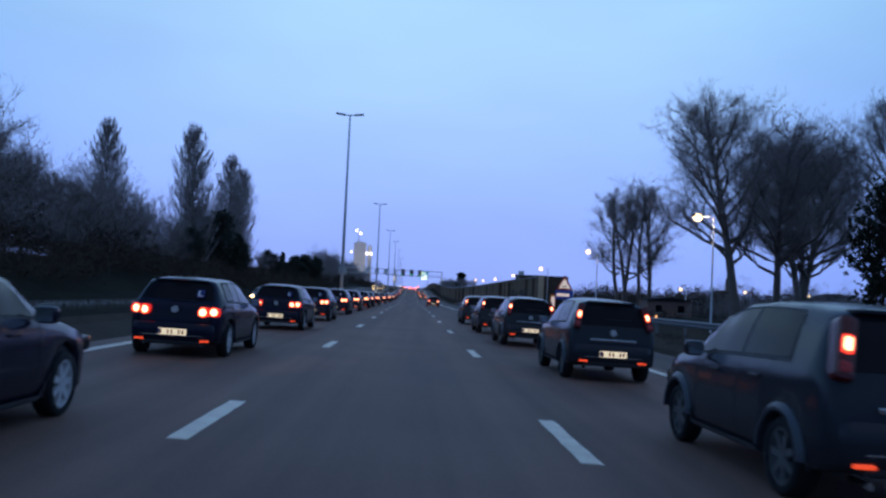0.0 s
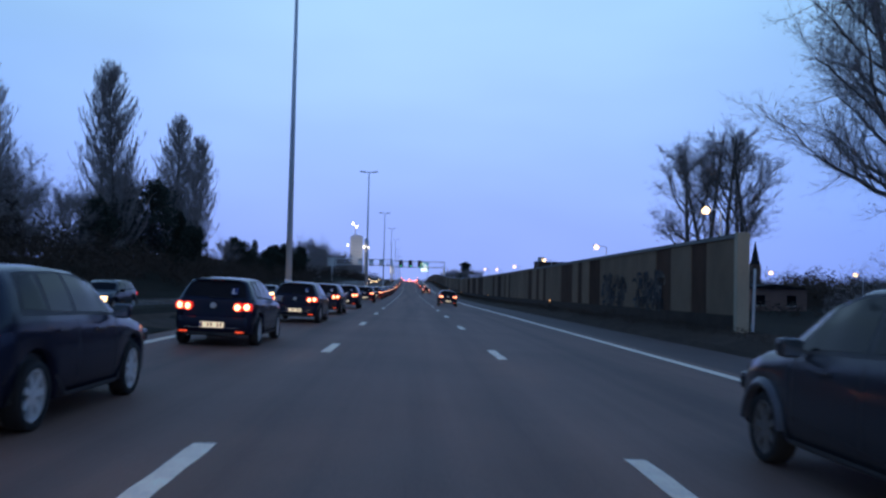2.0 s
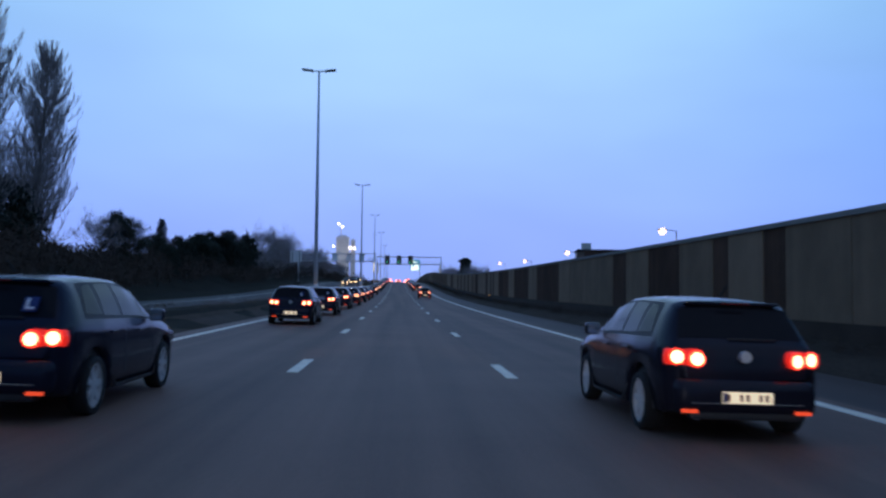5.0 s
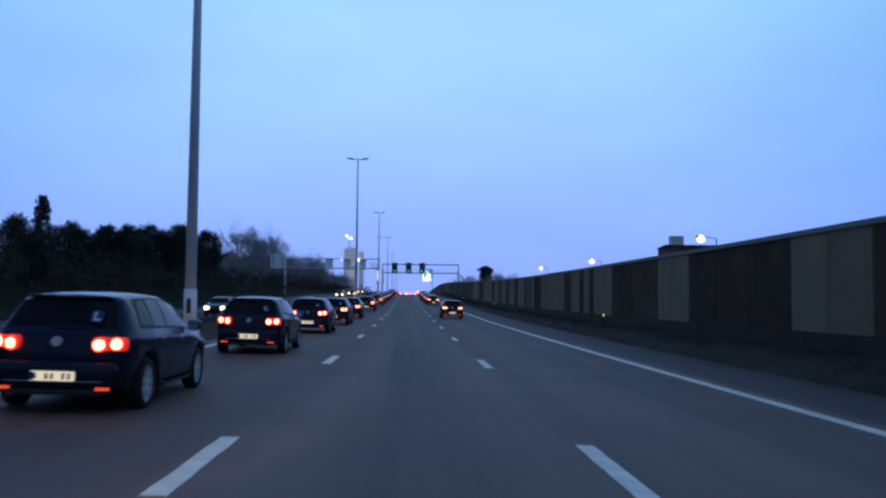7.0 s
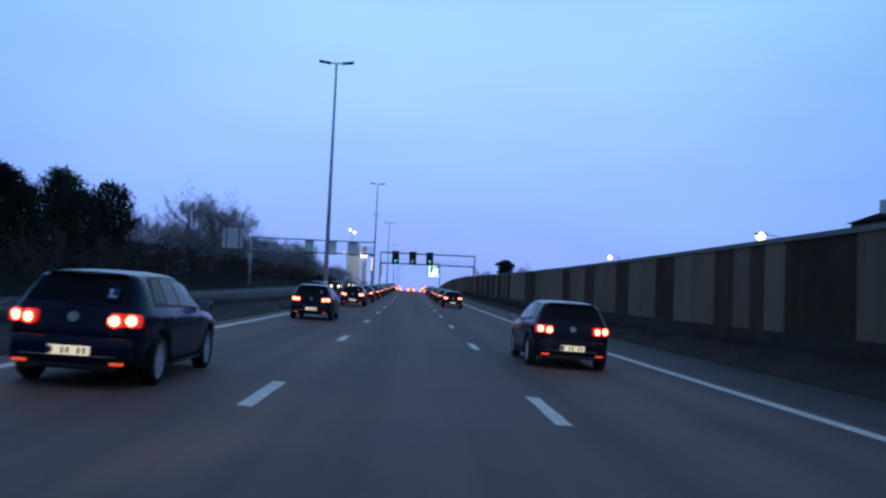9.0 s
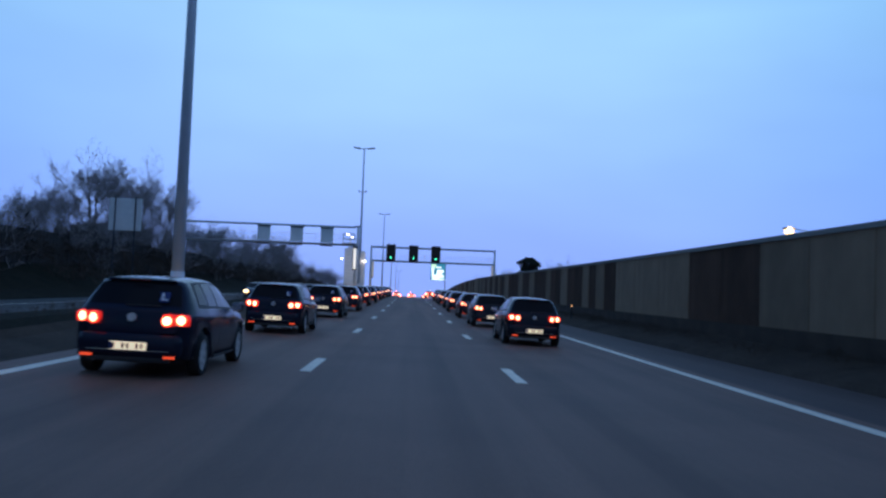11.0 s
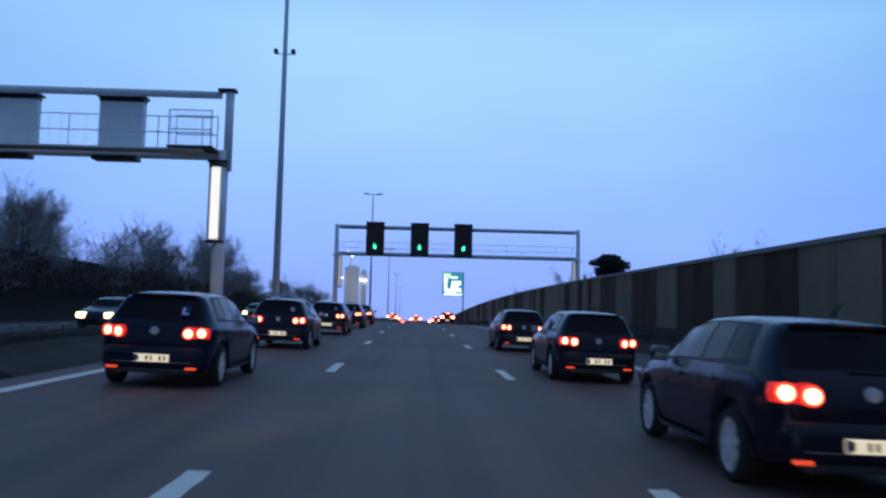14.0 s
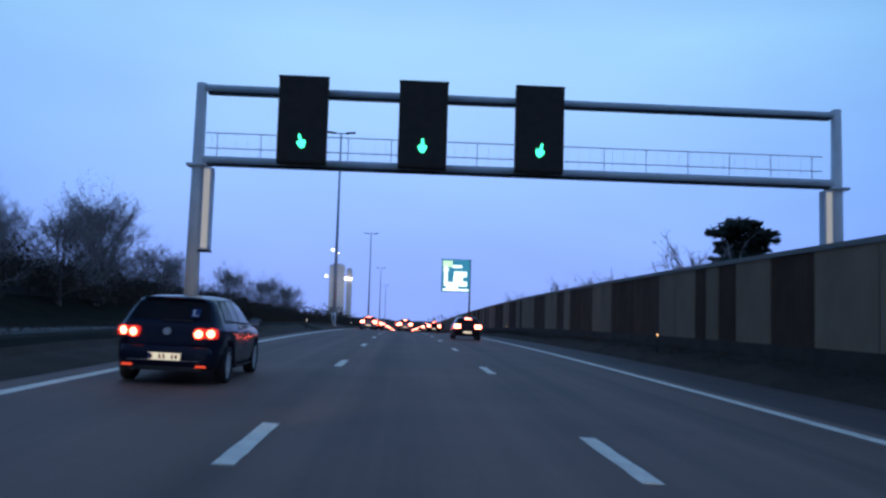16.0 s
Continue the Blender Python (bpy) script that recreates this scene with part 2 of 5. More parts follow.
def part(name, bm, material, parent, label="", smooth=False):
    return obj(name, bm, material, parent, label, smooth)


def fromdata(name, verts, faces, material, parent=None, smooth=False):
    me = bpy.data.meshes.new(name)
    me.from_pydata(verts, [], faces)
    me.update()
    me.materials.append(material)
    if smooth:
        for f in me.polygons:
            f.use_smooth = True
    ob = new(name, me)
    if parent:
        ob.parent = parent
    return ob


def box(bm, cx, cy, cz, sx, sy, sz, bevel=0.0, m=None):
    mm = Matrix.Translation((cx, cy, cz)) @ Matrix.Diagonal((sx, sy, sz, 1))
    if m is not None:
        mm = m @ mm
    r = bmesh.ops.create_cube(bm, size=1, matrix=mm)
    if bevel:
        es = list({e for v in r["verts"] for e in v.link_edges})
        bmesh.ops.bevel(bm, geom=es, offset=bevel, segments=2, affect="EDGES", profile=0.6)
    return bm


def rod(bm, a, b, r0, r1=None, n=10, caps=True):
    a, b = Vector(a), Vector(b)
    d = b - a
    r1 = r0 if r1 is None else r1
    m = Matrix.Translation((a + b) / 2) @ d.to_track_quat("Z", "Y").to_matrix().to_4x4()
    bmesh.ops.create_cone(bm, cap_ends=caps, segments=n, radius1=r0, radius2=r1, depth=d.length, matrix=m)
    return bm


def one(fn, *a, **k):
    bm = bmesh.new()
    fn(bm, *a, **k)
    return bm


def empty(name, m=None):
    e = new(name)
    if m is not None:
        e.matrix_basis = m
    return e


# ---- lie of the land ----
CROSS = math.tan(radians(1.3))


GRADE_Y = (0, 50, 100, 150, 200, 250, 300, 350, 400, 450, 520, 600, 900, 1200)
GRADE = (-0.0133, -0.0136, -0.0153, -0.0111, -0.0032, 0.0073, 0.0125, 0.0101, -0.0037, -0.0155, -0.0223, -0.0240, -0.0200, 0.0)


def grade(y):
    return float(np.interp(y, GRADE_Y, GRADE))


_Y = np.arange(-300, 3201, 1.0)
_Z = np.concatenate([[0.0], np.cumsum([grade(a + 0.5) for a in _Y[:-1]])])
_Z -= np.interp(0.0, _Y, _Z)


def level(y):
    return float(np.interp(y, _Y, _Z))


def road_z(x, y):
    return level(y) - x * CROSS


def section(x):
    """Height of the ground across the road, above the road's level line."""
    xs = (-2500, -90, -60, -36, -33, -28.5, -26.4, -26, -9.3, -9.0, -8.4, -7.7, -7.2, -6.5, -6.2, 8.3, 8.5, 9.4, 10.3, 11.2, 14, 30, 80, 2500)
    zs = (6, 6, 5.0, 3.4, 2.8, 0.4, -0.12, -0.16, 0.12, 0.3, 0.66, 0.62, 0.34, 0.17, 0.1, -0.24, -0.14, 0.10, 0.22, 0.1, -0.2, -0.4, 0, 4)
    return float(np.interp(x, xs, zs))


def land(x, y):
    return level(y) + section(x)


def on_road(x, y, z=0.0):
    """A pose on the carriageway, heading along it."""
    return pose(x, y, road_z(x, y) + z, math.degrees(math.atan(grade(y))), 1.3, 0)

# ---- ground, carriageways, markings ----
def strip(name, xs, y0, y1, step, zf, material, lift=0.0):
    ys = [y0 + step * i for i in range(int((y1 - y0) / step) + 1)]
    vs = [(x, y, zf(x, y) + lift) for y in ys for x in xs]
    n = len(xs)
    fs = [(j * n + i, j * n + i + 1, (j + 1) * n + i + 1, (j + 1) * n + i) for j in range(len(ys) - 1) for i in range(n - 1)]
    return fromdata(name, vs, fs, material)


GX = (-2500, -900, -300, -120, -90, -75, -60, -50, -43, -36, -33, -31, -28.5, -27.2, -26.4, -26, -20, -14, -9.3, -9.0, -8.7, -8.4, -7.8, -7.2, -6.75, -6.35, -6.2, 0, 8.3, 8.5, 8.9, 9.4, 9.8, 10.3, 10.7, 11.2, 12.5, 14, 18, 24, 30, 45, 80, 200, 600, 2500)


def ground_z(x, y):
    z = land(x, y)
    if x < -26 or x > 8.6 or -9.0 < x < -6.2:
        k = 0.12 if abs(x) < 30 else 0.5
        z += k * noise.noise((x * 0.35, y * 0.22, 3.1))
    if -26.2 < x < -9.1 or -6.25 < x < 8.4:
        z -= 0.25
    return z


ground = tagged(strip("ground", GX, -250, 3000, 6.5, lambda x, y: ground_z(x, y) - (0.3 if 8.4 < x < 10.5 else 0.0), M_GRASS), "dark rough grass beside the motorway", "ground", kind="structure")
road = tagged(strip("road", (-6.2, -5.3, -3.6, -1.8, 0, 1.8, 3.6, 5.6, 6.2), -250, 1500, 5, road_z, M_ASPHALT), "worn grey asphalt motorway with three lanes", "road", kind="structure")
shoulder = tagged(strip("road_shoulder", (6.2, 7.2, 8.47), -250, 1500, 5, road_z, M_SHOULDER), "darker asphalt hard shoulder beside the lanes", "shoulder", kind="structure")


def opp_z(x, y):
    return level(y) + 0.12 + (x + 9.3) * 0.018


opposite = tagged(strip("opposite_road", (-26.0, -22, -18, -14, -9.2), -250, 1500, 5, opp_z, M_OPPOSITE), "dark asphalt of the opposite carriageway", "road", kind="structure")
median = tagged(strip("median", (-7.45, -7.2, -6.75, -6.35, -6.15), -250, 1500, 2.5, lambda x, y: ground_z(x, y) if -9.0 < x < -6.2 else land(x, y), M_SOIL, 0.02), "raised median strip of brown soil and dry grass", "median", kind="structure")

verge = tagged(strip("verge", (8.35, 8.5, 8.7, 9.0, 9.4, 9.8, 10.3, 10.6), -250, 1500, 2.5, lambda x, y: road_z(x, y) - 0.05 if x < 8.6 else max(ground_z(x, y), road_z(8.5, y) - 0.03), M_VERGE, 0.03), "brown soil verge with dry grass below the barrier", "verge", kind="structure")

tagged(strip("edge_line_left", (-5.68, -5.44), -250, 1200, 2.5, road_z, M_PAINT, 0.006), "worn white edge line along the median", "road marking", kind="structure")
tagged(strip("edge_line_right", (5.64, 5.90), -250, 1200, 2.5, road_z, M_PAINT, 0.006), "white edge line beside the hard shoulder", "road marking", kind="structure")
for x in (-9.8, -20.9):
    tagged(strip("opposite_edge_line", (x - 0.1, x + 0.1), -250, 1000, 5, opp_z, M_PAINT, 0.006), "white edge line of the opposite carriageway", "road marking", kind="structure")


def dash_mesh(seed):
    """A painted dash of 2.5 m with a slightly ragged outline."""
    rnd = random.Random(seed)
    bm = bmesh.new()
    k = 9
    top = []
    for i in range(k):
        y = -1.27 + 2.54 * i / (k - 1)
        w = 0.095
        a = bm.verts.new((-w + rnd.uniform(-0.008, 0.008), y + (rnd.uniform(-0.02, 0.02) if i in (0, k - 1) else 0), 0.006))
        b = bm.verts.new((w + rnd.uniform(-0.008, 0.008), y + (rnd.uniform(-0.02, 0.02) if i in (0, k - 1) else 0), 0.006))
        top.append((a, b))
    for (a, b), (c, d) in zip(top, top[1:]):
        bm.faces.new((a, b, d, c))
    r = bmesh.ops.extrude_face_region(bm, geom=bm.faces[:])
    for v in r["geom"]:
        if isinstance(v, bmesh.types.BMVert):
            v.co.z -= 0.009
    bmesh.ops.recalc_face_normals(bm, faces=bm.faces[:])
    me = bpy.data.meshes.new("dash")
    bm.to_mesh(me)
    bm.free()
    me.materials.append(M_PAINT)
    return me


DASHES = [dash_mesh(s) for s in range(5)]
for side, x in (("left", -1.8), ("right", 1.8)):
    line = tagged(empty("lane_marking_" + side, pose(x, 0, 0)), "broken white lane line on the asphalt", "road marking", kind="structure")
    for i in range(-6, 70):
        d = new("dash", DASHES[(i * 7 + (x > 0)) % 5])
        d.parent = line
        m = on_road(x, i * 12.5)
        m.translation.x -= x
        d.matrix_basis = m


# ---- noise barrier ----
WALL_X, WALL_Y0, WALL_Y1 = 10.65, 58.5, 760.0
WALL_H = 3.36
DARK_RUNS = ((61.4, 63), (65.5, 67.5), (78.2, 81), (83.1, 84.3), (86.2, 90.2), (96.8, 98.1), (100.3, 101.7), (104.2, 106.4), (119.9, 121.3), (123.9, 125.2), (128.6, 132.5), (136, 138.4), (152.4, 161.2),
             (165.3, 173.7), (177.6, 185.6), (189.8, 191), (192.5, 193.8), (196.4, 198.8), (208.7, 212.5), (213.9, 214.9), (216.3, 218), (222.5, 225), (229.5, 232), (237.1, 239.7), (260, 266.5), (278, 280.6), (282.7, 284.6), (286.5, 291.5), (294, 298.3),
             (300.5, 306.8), (309.8, 314.4), (317.4, 325.9), (330.1, 334.7), (336.8, 341.0), (343.8, 348.0), (351.4, 355.1), (357.5, 358.6), (360.3, 361.8), (364.5, 366.7), (375.8, 378.4), (381, 382.5), (383.7, 384.8), (389.2, 397.2), (401.6, 408.0))


def wall_run():
    """Stretches of pale and brown panels along the barrier: (start, end, pale)."""
    rnd = random.Random(11)
    dark = list(DARK_RUNS)
    for y0, y1 in ((244.6, 260), (410, WALL_Y1)):
        y = y0
        while y < y1 - 8:
            w = rnd.choice((1.2, 1.4, 2.4, 2.6, 5.2, 8.0))
            dark.append((y, y + w))
            y += w + rnd.choice((1.2, 2.4, 3.6, 4.8, 7.0))
    runs, y = [], WALL_Y0
    for a, b in sorted(dark):
        if a > y:
            runs.append((y, a, True))
        runs.append((a, b, False))
        y = b
    runs.append((y, WALL_Y1, True))
    out = []
    for a, b, pale in runs:
        n = max(1, math.ceil((b - a) / 4.0))
        out += [(a + (b - a) * i / n, a + (b - a) * (i + 1) / n, pale) for i in range(n)]
    return out


barrier = tagged(empty("noise_barrier", pose(WALL_X, WALL_Y0, 0)), "concrete noise barrier of pale and brown ribbed panels", "noise barrier", kind="structure")
PANELS = {}


def panel_mesh(width, pale):
    key = (round(width, 2), pale)
    if key in PANELS:
        return PANELS[key]
    bm = bmesh.new()
    t = 0.22 if pale else 0.20
    box(bm, 0, width / 2, WALL_H / 2 + 0.3, t, width - 0.03, WALL_H - 0.75, 0.02)
    n = max(1, int(round(width / 0.3)))
    if not pale:
        for i in range(n):
            box(bm, -t / 2, width * (i + 0.5) / n, WALL_H / 2 + 0.3, 0.014, width / n * 0.6, WALL_H - 0.8)
    me = bpy.data.meshes.new("panel")
    bm.to_mesh(me)
    bm.free()
    me.materials.append(M_CONC_L if pale else M_CONC_D)
    PANELS[key] = me
    return me


for a, b, pale in wall_run():
    p = new("panel", panel_mesh(b - a, pale))
    p.parent = barrier
    p.matrix_basis = pose(0 if pale else 0.004, a - WALL_Y0, level(a), math.degrees(math.atan(grade(a))), 0, 0)


def wall_strip(name, x0, x1, z0, z1, material):
    ys = [WALL_Y0 + 6 * i for i in range(int((WALL_Y1 - WALL_Y0) / 6) + 1)]
    vs = [(x - WALL_X, y - WALL_Y0, level(y) + z) for y in ys for x, z in ((x0, z0), (x1, z0), (x1, z1), (x0, z1))]
    fs = []
    for j in range(len(ys) - 1):
        for i in range(4):
            k = (i + 1) % 4
            fs.append((j * 4 + i, j * 4 + k, (j + 1) * 4 + k, (j + 1) * 4 + i))
    fs += [(0, 3, 2, 1), tuple(4 * (len(ys) - 1) + i for i in range(4))]
    return fromdata(name, vs, fs, material, barrier)


wall_strip("plinth", WALL_X - 0.14, WALL_X + 0.16, -0.3, 0.72, M_CONC_P)
wall_strip("coping", WALL_X - 0.17, WALL_X + 0.17, WALL_H - 0.09, WALL_H + 0.05, M_CONC_C)
wall_strip("backing", WALL_X + 0.12, WALL_X + 0.2, 0.5, WALL_H - 0.1, M_CONC_D)
part("end_post", one(box, -0.05, -0.16, level(WALL_Y0) + 1.6, 0.42, 0.26, 3.65, 0.03), M_BEIGE, barrier)


def mural():
    """Faded graffiti on the pale panels near the barrier's start: tangled sprayed strokes in blue, black and grey."""
    rnd = random.Random(19)
    for i in range(170):
        wash = i < 30
        y, z = rnd.choice((rnd.uniform(66.3, 70.6), rnd.uniform(72.6, 77.4))), rnd.uniform(0.75, 2.1)
        a, turn = rnd.uniform(0, 6.283), rnd.uniform(-0.9, 0.9)
        w = rnd.uniform(0.16, 0.30) if wash else rnd.uniform(0.02, 0.09)
        bm = bmesh.new()
        p, row = Vector((0, 0, 0)), []
        for k in range(8):
            d = Vector((0, math.cos(a), math.sin(a)))
            n = Vector((0, -d.z, d.y)) * w * (0.55 if k in (0, 7) else rnd.uniform(0.8, 1.2))
            row.append((bm.verts.new(p + n), bm.verts.new(p - n)))
            p = p + d * rnd.uniform(0.08, 0.16)
            p.z = min(max(p.z, 0.7 - z), 2.3 - z)
            a += turn + rnd.uniform(-0.4, 0.4)
        for (q0, q1), (q2, q3) in zip(row, row[1:]):
            bm.faces.new((q0, q1, q3, q2))
        g = part("graffiti_stroke", bm, M_GRAFW if wash else (M_GRAF, M_GRAFD, M_GRAF, M_GRAFP, M_GRAFD)[i % 5], barrier)
        g.matrix_basis = pose(-0.114 - 0.00025 * i, y - WALL_Y0, level(y) + z)


M_GRAFW = mat("washed_out_spray", (0.115, 0.092, 0.080), rough=0.9, var=0.5, spec=0.1)
M_GRAF = mat("faded_blue_spray", (0.085, 0.078, 0.080), rough=0.9, var=0.4, spec=0.1)
M_GRAFD = mat("faded_black_spray", (0.058, 0.048, 0.045), rough=0.9, var=0.4, spec=0.1)
M_GRAFP = mat("faded_pale_spray", (0.20, 0.165, 0.135), rough=0.9, var=0.4, spec=0.1)
mural()


# ---- tall lighting poles in the median ----
def lighting_pole(x, y, h=20.3):
    e = tagged(empty("lighting_pole", pose(x, y, land(x, y) - 0.05)), "tall tapered steel lighting pole with a double lantern, unlit", "lamp post", "lighting poles")
    bm = bmesh.new()
    rod(bm, (0, 0, 0), (0, 0, 1.4), 0.21, 0.21, 14)
    rod(bm, (0, 0, 1.4), (0, 0, h - 0.1), 0.19, 0.085, 14)
    part("pole", bm, M_POLE, e, smooth=True)
    part("base_flange", one(rod, (0, 0, 0), (0, 0, 0.09), 0.34, 0.34, 14), M_GALV, e)
    part("service_door", one(box, 0.0, -0.2, 0.85, 0.14, 0.05, 0.5, 0.01), M_DARKMETAL, e)
    part("crossarm", one(rod, (-0.75, 0, h - 0.12), (0.75, 0, h - 0.12), 0.06, 0.06, 8), M_POLE, e)
    for s in (-1, 1):
        bm = bmesh.new()
        box(bm, 0, 0, 0, 1.0, 0.42, 0.16, 0.05, pose(s * 1.0, 0, h - 0.05, 0, -s * 7, 0))
        part("lantern", bm, M_DARKMETAL, e)
    return e


pole = lighting_pole(-7.3, 81.5)
for y in (-8.5, 171.0, 260.8, 350.2, 441, 531, 621, 711):
    c = copy_thing(pole, pose(-7.3, y, land(-7.3, y) - 0.05))
    if y == 350.2:
        for s in (-1, 1):
            d = part("traffic_camera", one(box, s * 0.45, -0.1, 14.2, 0.2, 0.34, 0.22, 0.03), M_DARKMETAL, c, "small dark traffic camera")
            part("bracket", one(rod, (s * 0.1, 0, 14.1), (s * 0.45, 0, 14.1), 0.03, 0.03, 6), M_POLE, d)


# ---- gantries ----
def arrow(parent, x, z, y, lean):
    bm = bmesh.new()
    outline = ((-0.045, 0.4), (0.045, 0.4), (0.06, 0.1), (0.17, 0.13), (0.2, 0.03), (0.08, -0.2), (-0.08, -0.2), (-0.2, 0.03), (-0.17, 0.13), (-0.06, 0.1))
    front = [bm.verts.new((p, -0.015, q)) for p, q in outline]
    back = [bm.verts.new((p, 0.015, q)) for p, q in outline]
    bm.faces.new(front)
    bm.faces.new(back[::-1])
    for i in range(10):
        j = (i + 1) % 10
        bm.faces.new((front[i], back[i], back[j], front[j]))
    bmesh.ops.recalc_face_normals(bm, faces=bm.faces[:])
    ob = part("arrow", bm, M_GREEN, parent, "lit green downward arrow")
    ob.matrix_basis = pose(x, y, z, 0, lean, 0) @ Matrix.Scale(0.76, 4)
    return ob


def gantry(name, x0, x1, y, top, low, boxes, facing, lz0, lz1, tilt=0.0):
    """Steel portal over the lanes: two tubes, posts, catwalk, lane signals."""
    e = tagged(empty(name, pose(0, y, level(y))), "grey steel sign gantry over the lanes with three lane signals", "gantry", "gantries")
    for x in (x0, x1):
        g = section(x) - 0.1
        if facing < 0 and x == x1:
            part("post", one(rod, (x + 0.1, 0, g), (x + 0.1, 0, low + 0.2), 0.22, 0.22, 14), M_GALV, e, smooth=True)
            part("upright", one(rod, (x + 0.28, 0, low - 0.5), (x + 0.28, 0, top + 0.2), 0.15, 0.15, 12), M_GALV, e, smooth=True)
            part("end_cap", one(box, x + 0.2, 0, top + 0.16, 0.62, 0.4, 0.1, 0.02), M_DARKMETAL, e)
        else:
            part("post", one(rod, (x, 0, g), (x, 0, top + 0.15), 0.24, 0.17, 14), M_GALV, e, smooth=True)
        part("collar", one(box, x, 0, low - 0.2, 0.66, 0.6, 0.1, 0.03), M_GALV if facing > 0 else M_DARKMETAL, e)
        if facing > 0:
            for s in ((1,) if x == x0 else (-1,)):
                c = part("casing", one(box, x + s * 0.37, 0.0, (lz0 + lz1) / 2, 0.34, 0.4, lz1 - lz0, 0.05), M_POLE, e, "grey casing on the post")
                part("light_strip", one(box, x + s * 0.37, -0.205, (lz0 + lz1) / 2, 0.2, 0.03, lz1 - lz0 - 0.12, 0.01), M_DIMSTRIP, c, "pale dimly glowing strip")
                part("cap", one(box, x + s * 0.37, 0.0, lz0 - 0.03, 0.38, 0.44, 0.06, 0.01), M_DARKMETAL, c)
        else:
            c = part("casing", one(rod, (x, -0.12, lz0), (x, -0.12, lz1), 0.29, 0.29, 20), M_SIGGREY, e, "pale grey cylindrical casing on the post", smooth=True)
            if x == x1:
                part("light_strip", one(box, x, -0.38, (lz0 + lz1) / 2, 0.3, 0.08, lz1 - lz0 - 0.14, 0.03), M_GLOWSTRIP, c, "bright glowing strip")
            for z in (lz0, lz1):
                part("flange", one(rod, (x, -0.12, z - 0.04), (x, -0.12, z + 0.04), 0.31, 0.31, 20), M_DARKMETAL, c)
    part("top_tube", one(rod, (x0, 0, top), (x1, 0, top + tilt), 0.13, 0.13, 12), M_GALV, e, smooth=True)
    part("lower_tube", one(rod, (x0, 0, low), (x1, 0, low), 0.14, 0.14, 12), M_GALV, e, smooth=True)
    # dark strips added to give both tubes their shaded underside
    for z, dz in ((top, tilt), (low, 0.0)) if facing > 0 else ():
        part("cable_tray", one(box, (x0 + x1) / 2, -0.05 * facing, z + dz / 2 - 0.165, abs(x1 - x0) - 0.5, 0.22, 0.09, 0.01), M_DARKMETAL, e, "dark strip for the shade below the tube")
    part("walkway", one(box, (x0 + x1) / 2, 0.62 * facing, low + 0.05, abs(x1 - x0) - 0.8, 0.75, 0.06), M_GALV, e)
    n = int(abs(x1 - x0) / 1.5)
    for i in range(n + 1):
        x = x0 + (x1 - x0) * (i + 0.25) / (n + 0.5)
        part("baluster", one(rod, (x, 0.98 * facing, low + 0.05), (x, 0.98 * facing, low + 1.15), 0.016, 0.016, 6), M_WHITE, e)
    for z in (low + 0.6, low + 1.13):
        part("handrail", one(rod, (x0, 0.98 * facing, z), (x1, 0.98 * facing, z), 0.02, 0.02, 6), M_WHITE, e)
    bm = bmesh.new()
    for i in range(int(abs(x1 - x0) / 0.4)):
        box(bm, x0 + 0.4 * (i + 0.5), 0.98 * facing, low + 0.62, 0.006, 0.006, 1.0)
    part("railing_infill", bm, M_WHITE, e, "pale wire infill of the railing")
    for bx, lit in boxes:
        zb, zt = (low - 0.1, top + 0.33) if lit else (low + 0.22, top - 0.12)
        s = part("signal_box", one(box, bx, -0.42 * facing, (zb + zt) / 2, 1.62 if lit else 1.5, 0.38, zt - zb, 0.03), M_SIGBOX if lit else M_SIGGREY, e, "black lane signal box" if lit else "grey back of a lane signal box")
        h = part("hood", one(box, 0, 0, 0, 1.66, 0.14 if lit else 0.6, 0.08, 0.01), M_DARKMETAL, s)
        h.matrix_basis = pose(bx, -0.42 * facing - (0.1 if lit else 0), zt + 0.03)
        if lit:
            part("signal_face", one(box, bx, -0.615 * facing, (zb + zt) / 2, 1.5, 0.02, zt - zb - 0.14), M_SIGBOX, s)
            arrow(s, bx, zb + 0.66, -0.64 * facing, -16 if bx < -1 else 16 if bx > 1 else 0)
            part("bracket", one(box, bx, -0.1, top, 0.3, 0.4, 0.12), M_DARKMETAL, s)
        else:
            part("bracket", one(box, bx, 0.0, low - 0.17, 1.5, 0.6, 0.14, 0.02), M_DARKMETAL, s)
            part("top_band", one(box, bx, -0.42 * facing, zt - 0.06, 1.53, 0.41, 0.17, 0.02), M_DARKMETAL, s, "dark upper band")
    if facing < 0:
        cage = part("platform", one(box, x1 - 0.75, 0.62 * facing, low + 0.12, 1.5, 0.9, 0.1), M_DARKMETAL, e)
        for cx in (x1 - 1.45, x1 - 0.05):
            for cy in (0.2, 1.05):
                part("cage_bar", one(rod, (cx, cy * facing, low + 0.1), (cx, cy * facing, low + 1.35), 0.022, 0.022, 6), M_WHITE, cage)
        for z in (low + 0.7, low + 1.35):
            for cy in (0.2, 1.05):
                part("cage_rail", one(rod, (x1 - 1.45, facing * cy, z), (x1 - 0.05, facing * cy, z), 0.02, 0.02, 6), M_WHITE, cage)
        mesh = bmesh.new()
        for i in range(14):
            rod(mesh, (x1 - 1.45 + 0.1 * (i + 0.5), facing * 1.05, low + 0.15), (x1 - 1.45 + 0.1 * (i + 0.5), facing * 1.05, low + 1.35), 0.006, 0.006, 4)
        part("cage_mesh", mesh, M_WHITE, cage, "pale wire mesh of the cage")
    return e


gantry("sign_gantry", -7.3, 14.5, 382, 8.66, 6.22, ((-3.84, 1), (0.14, 1), (4.05, 1)), 1, 3.2, 5.95, -0.05)
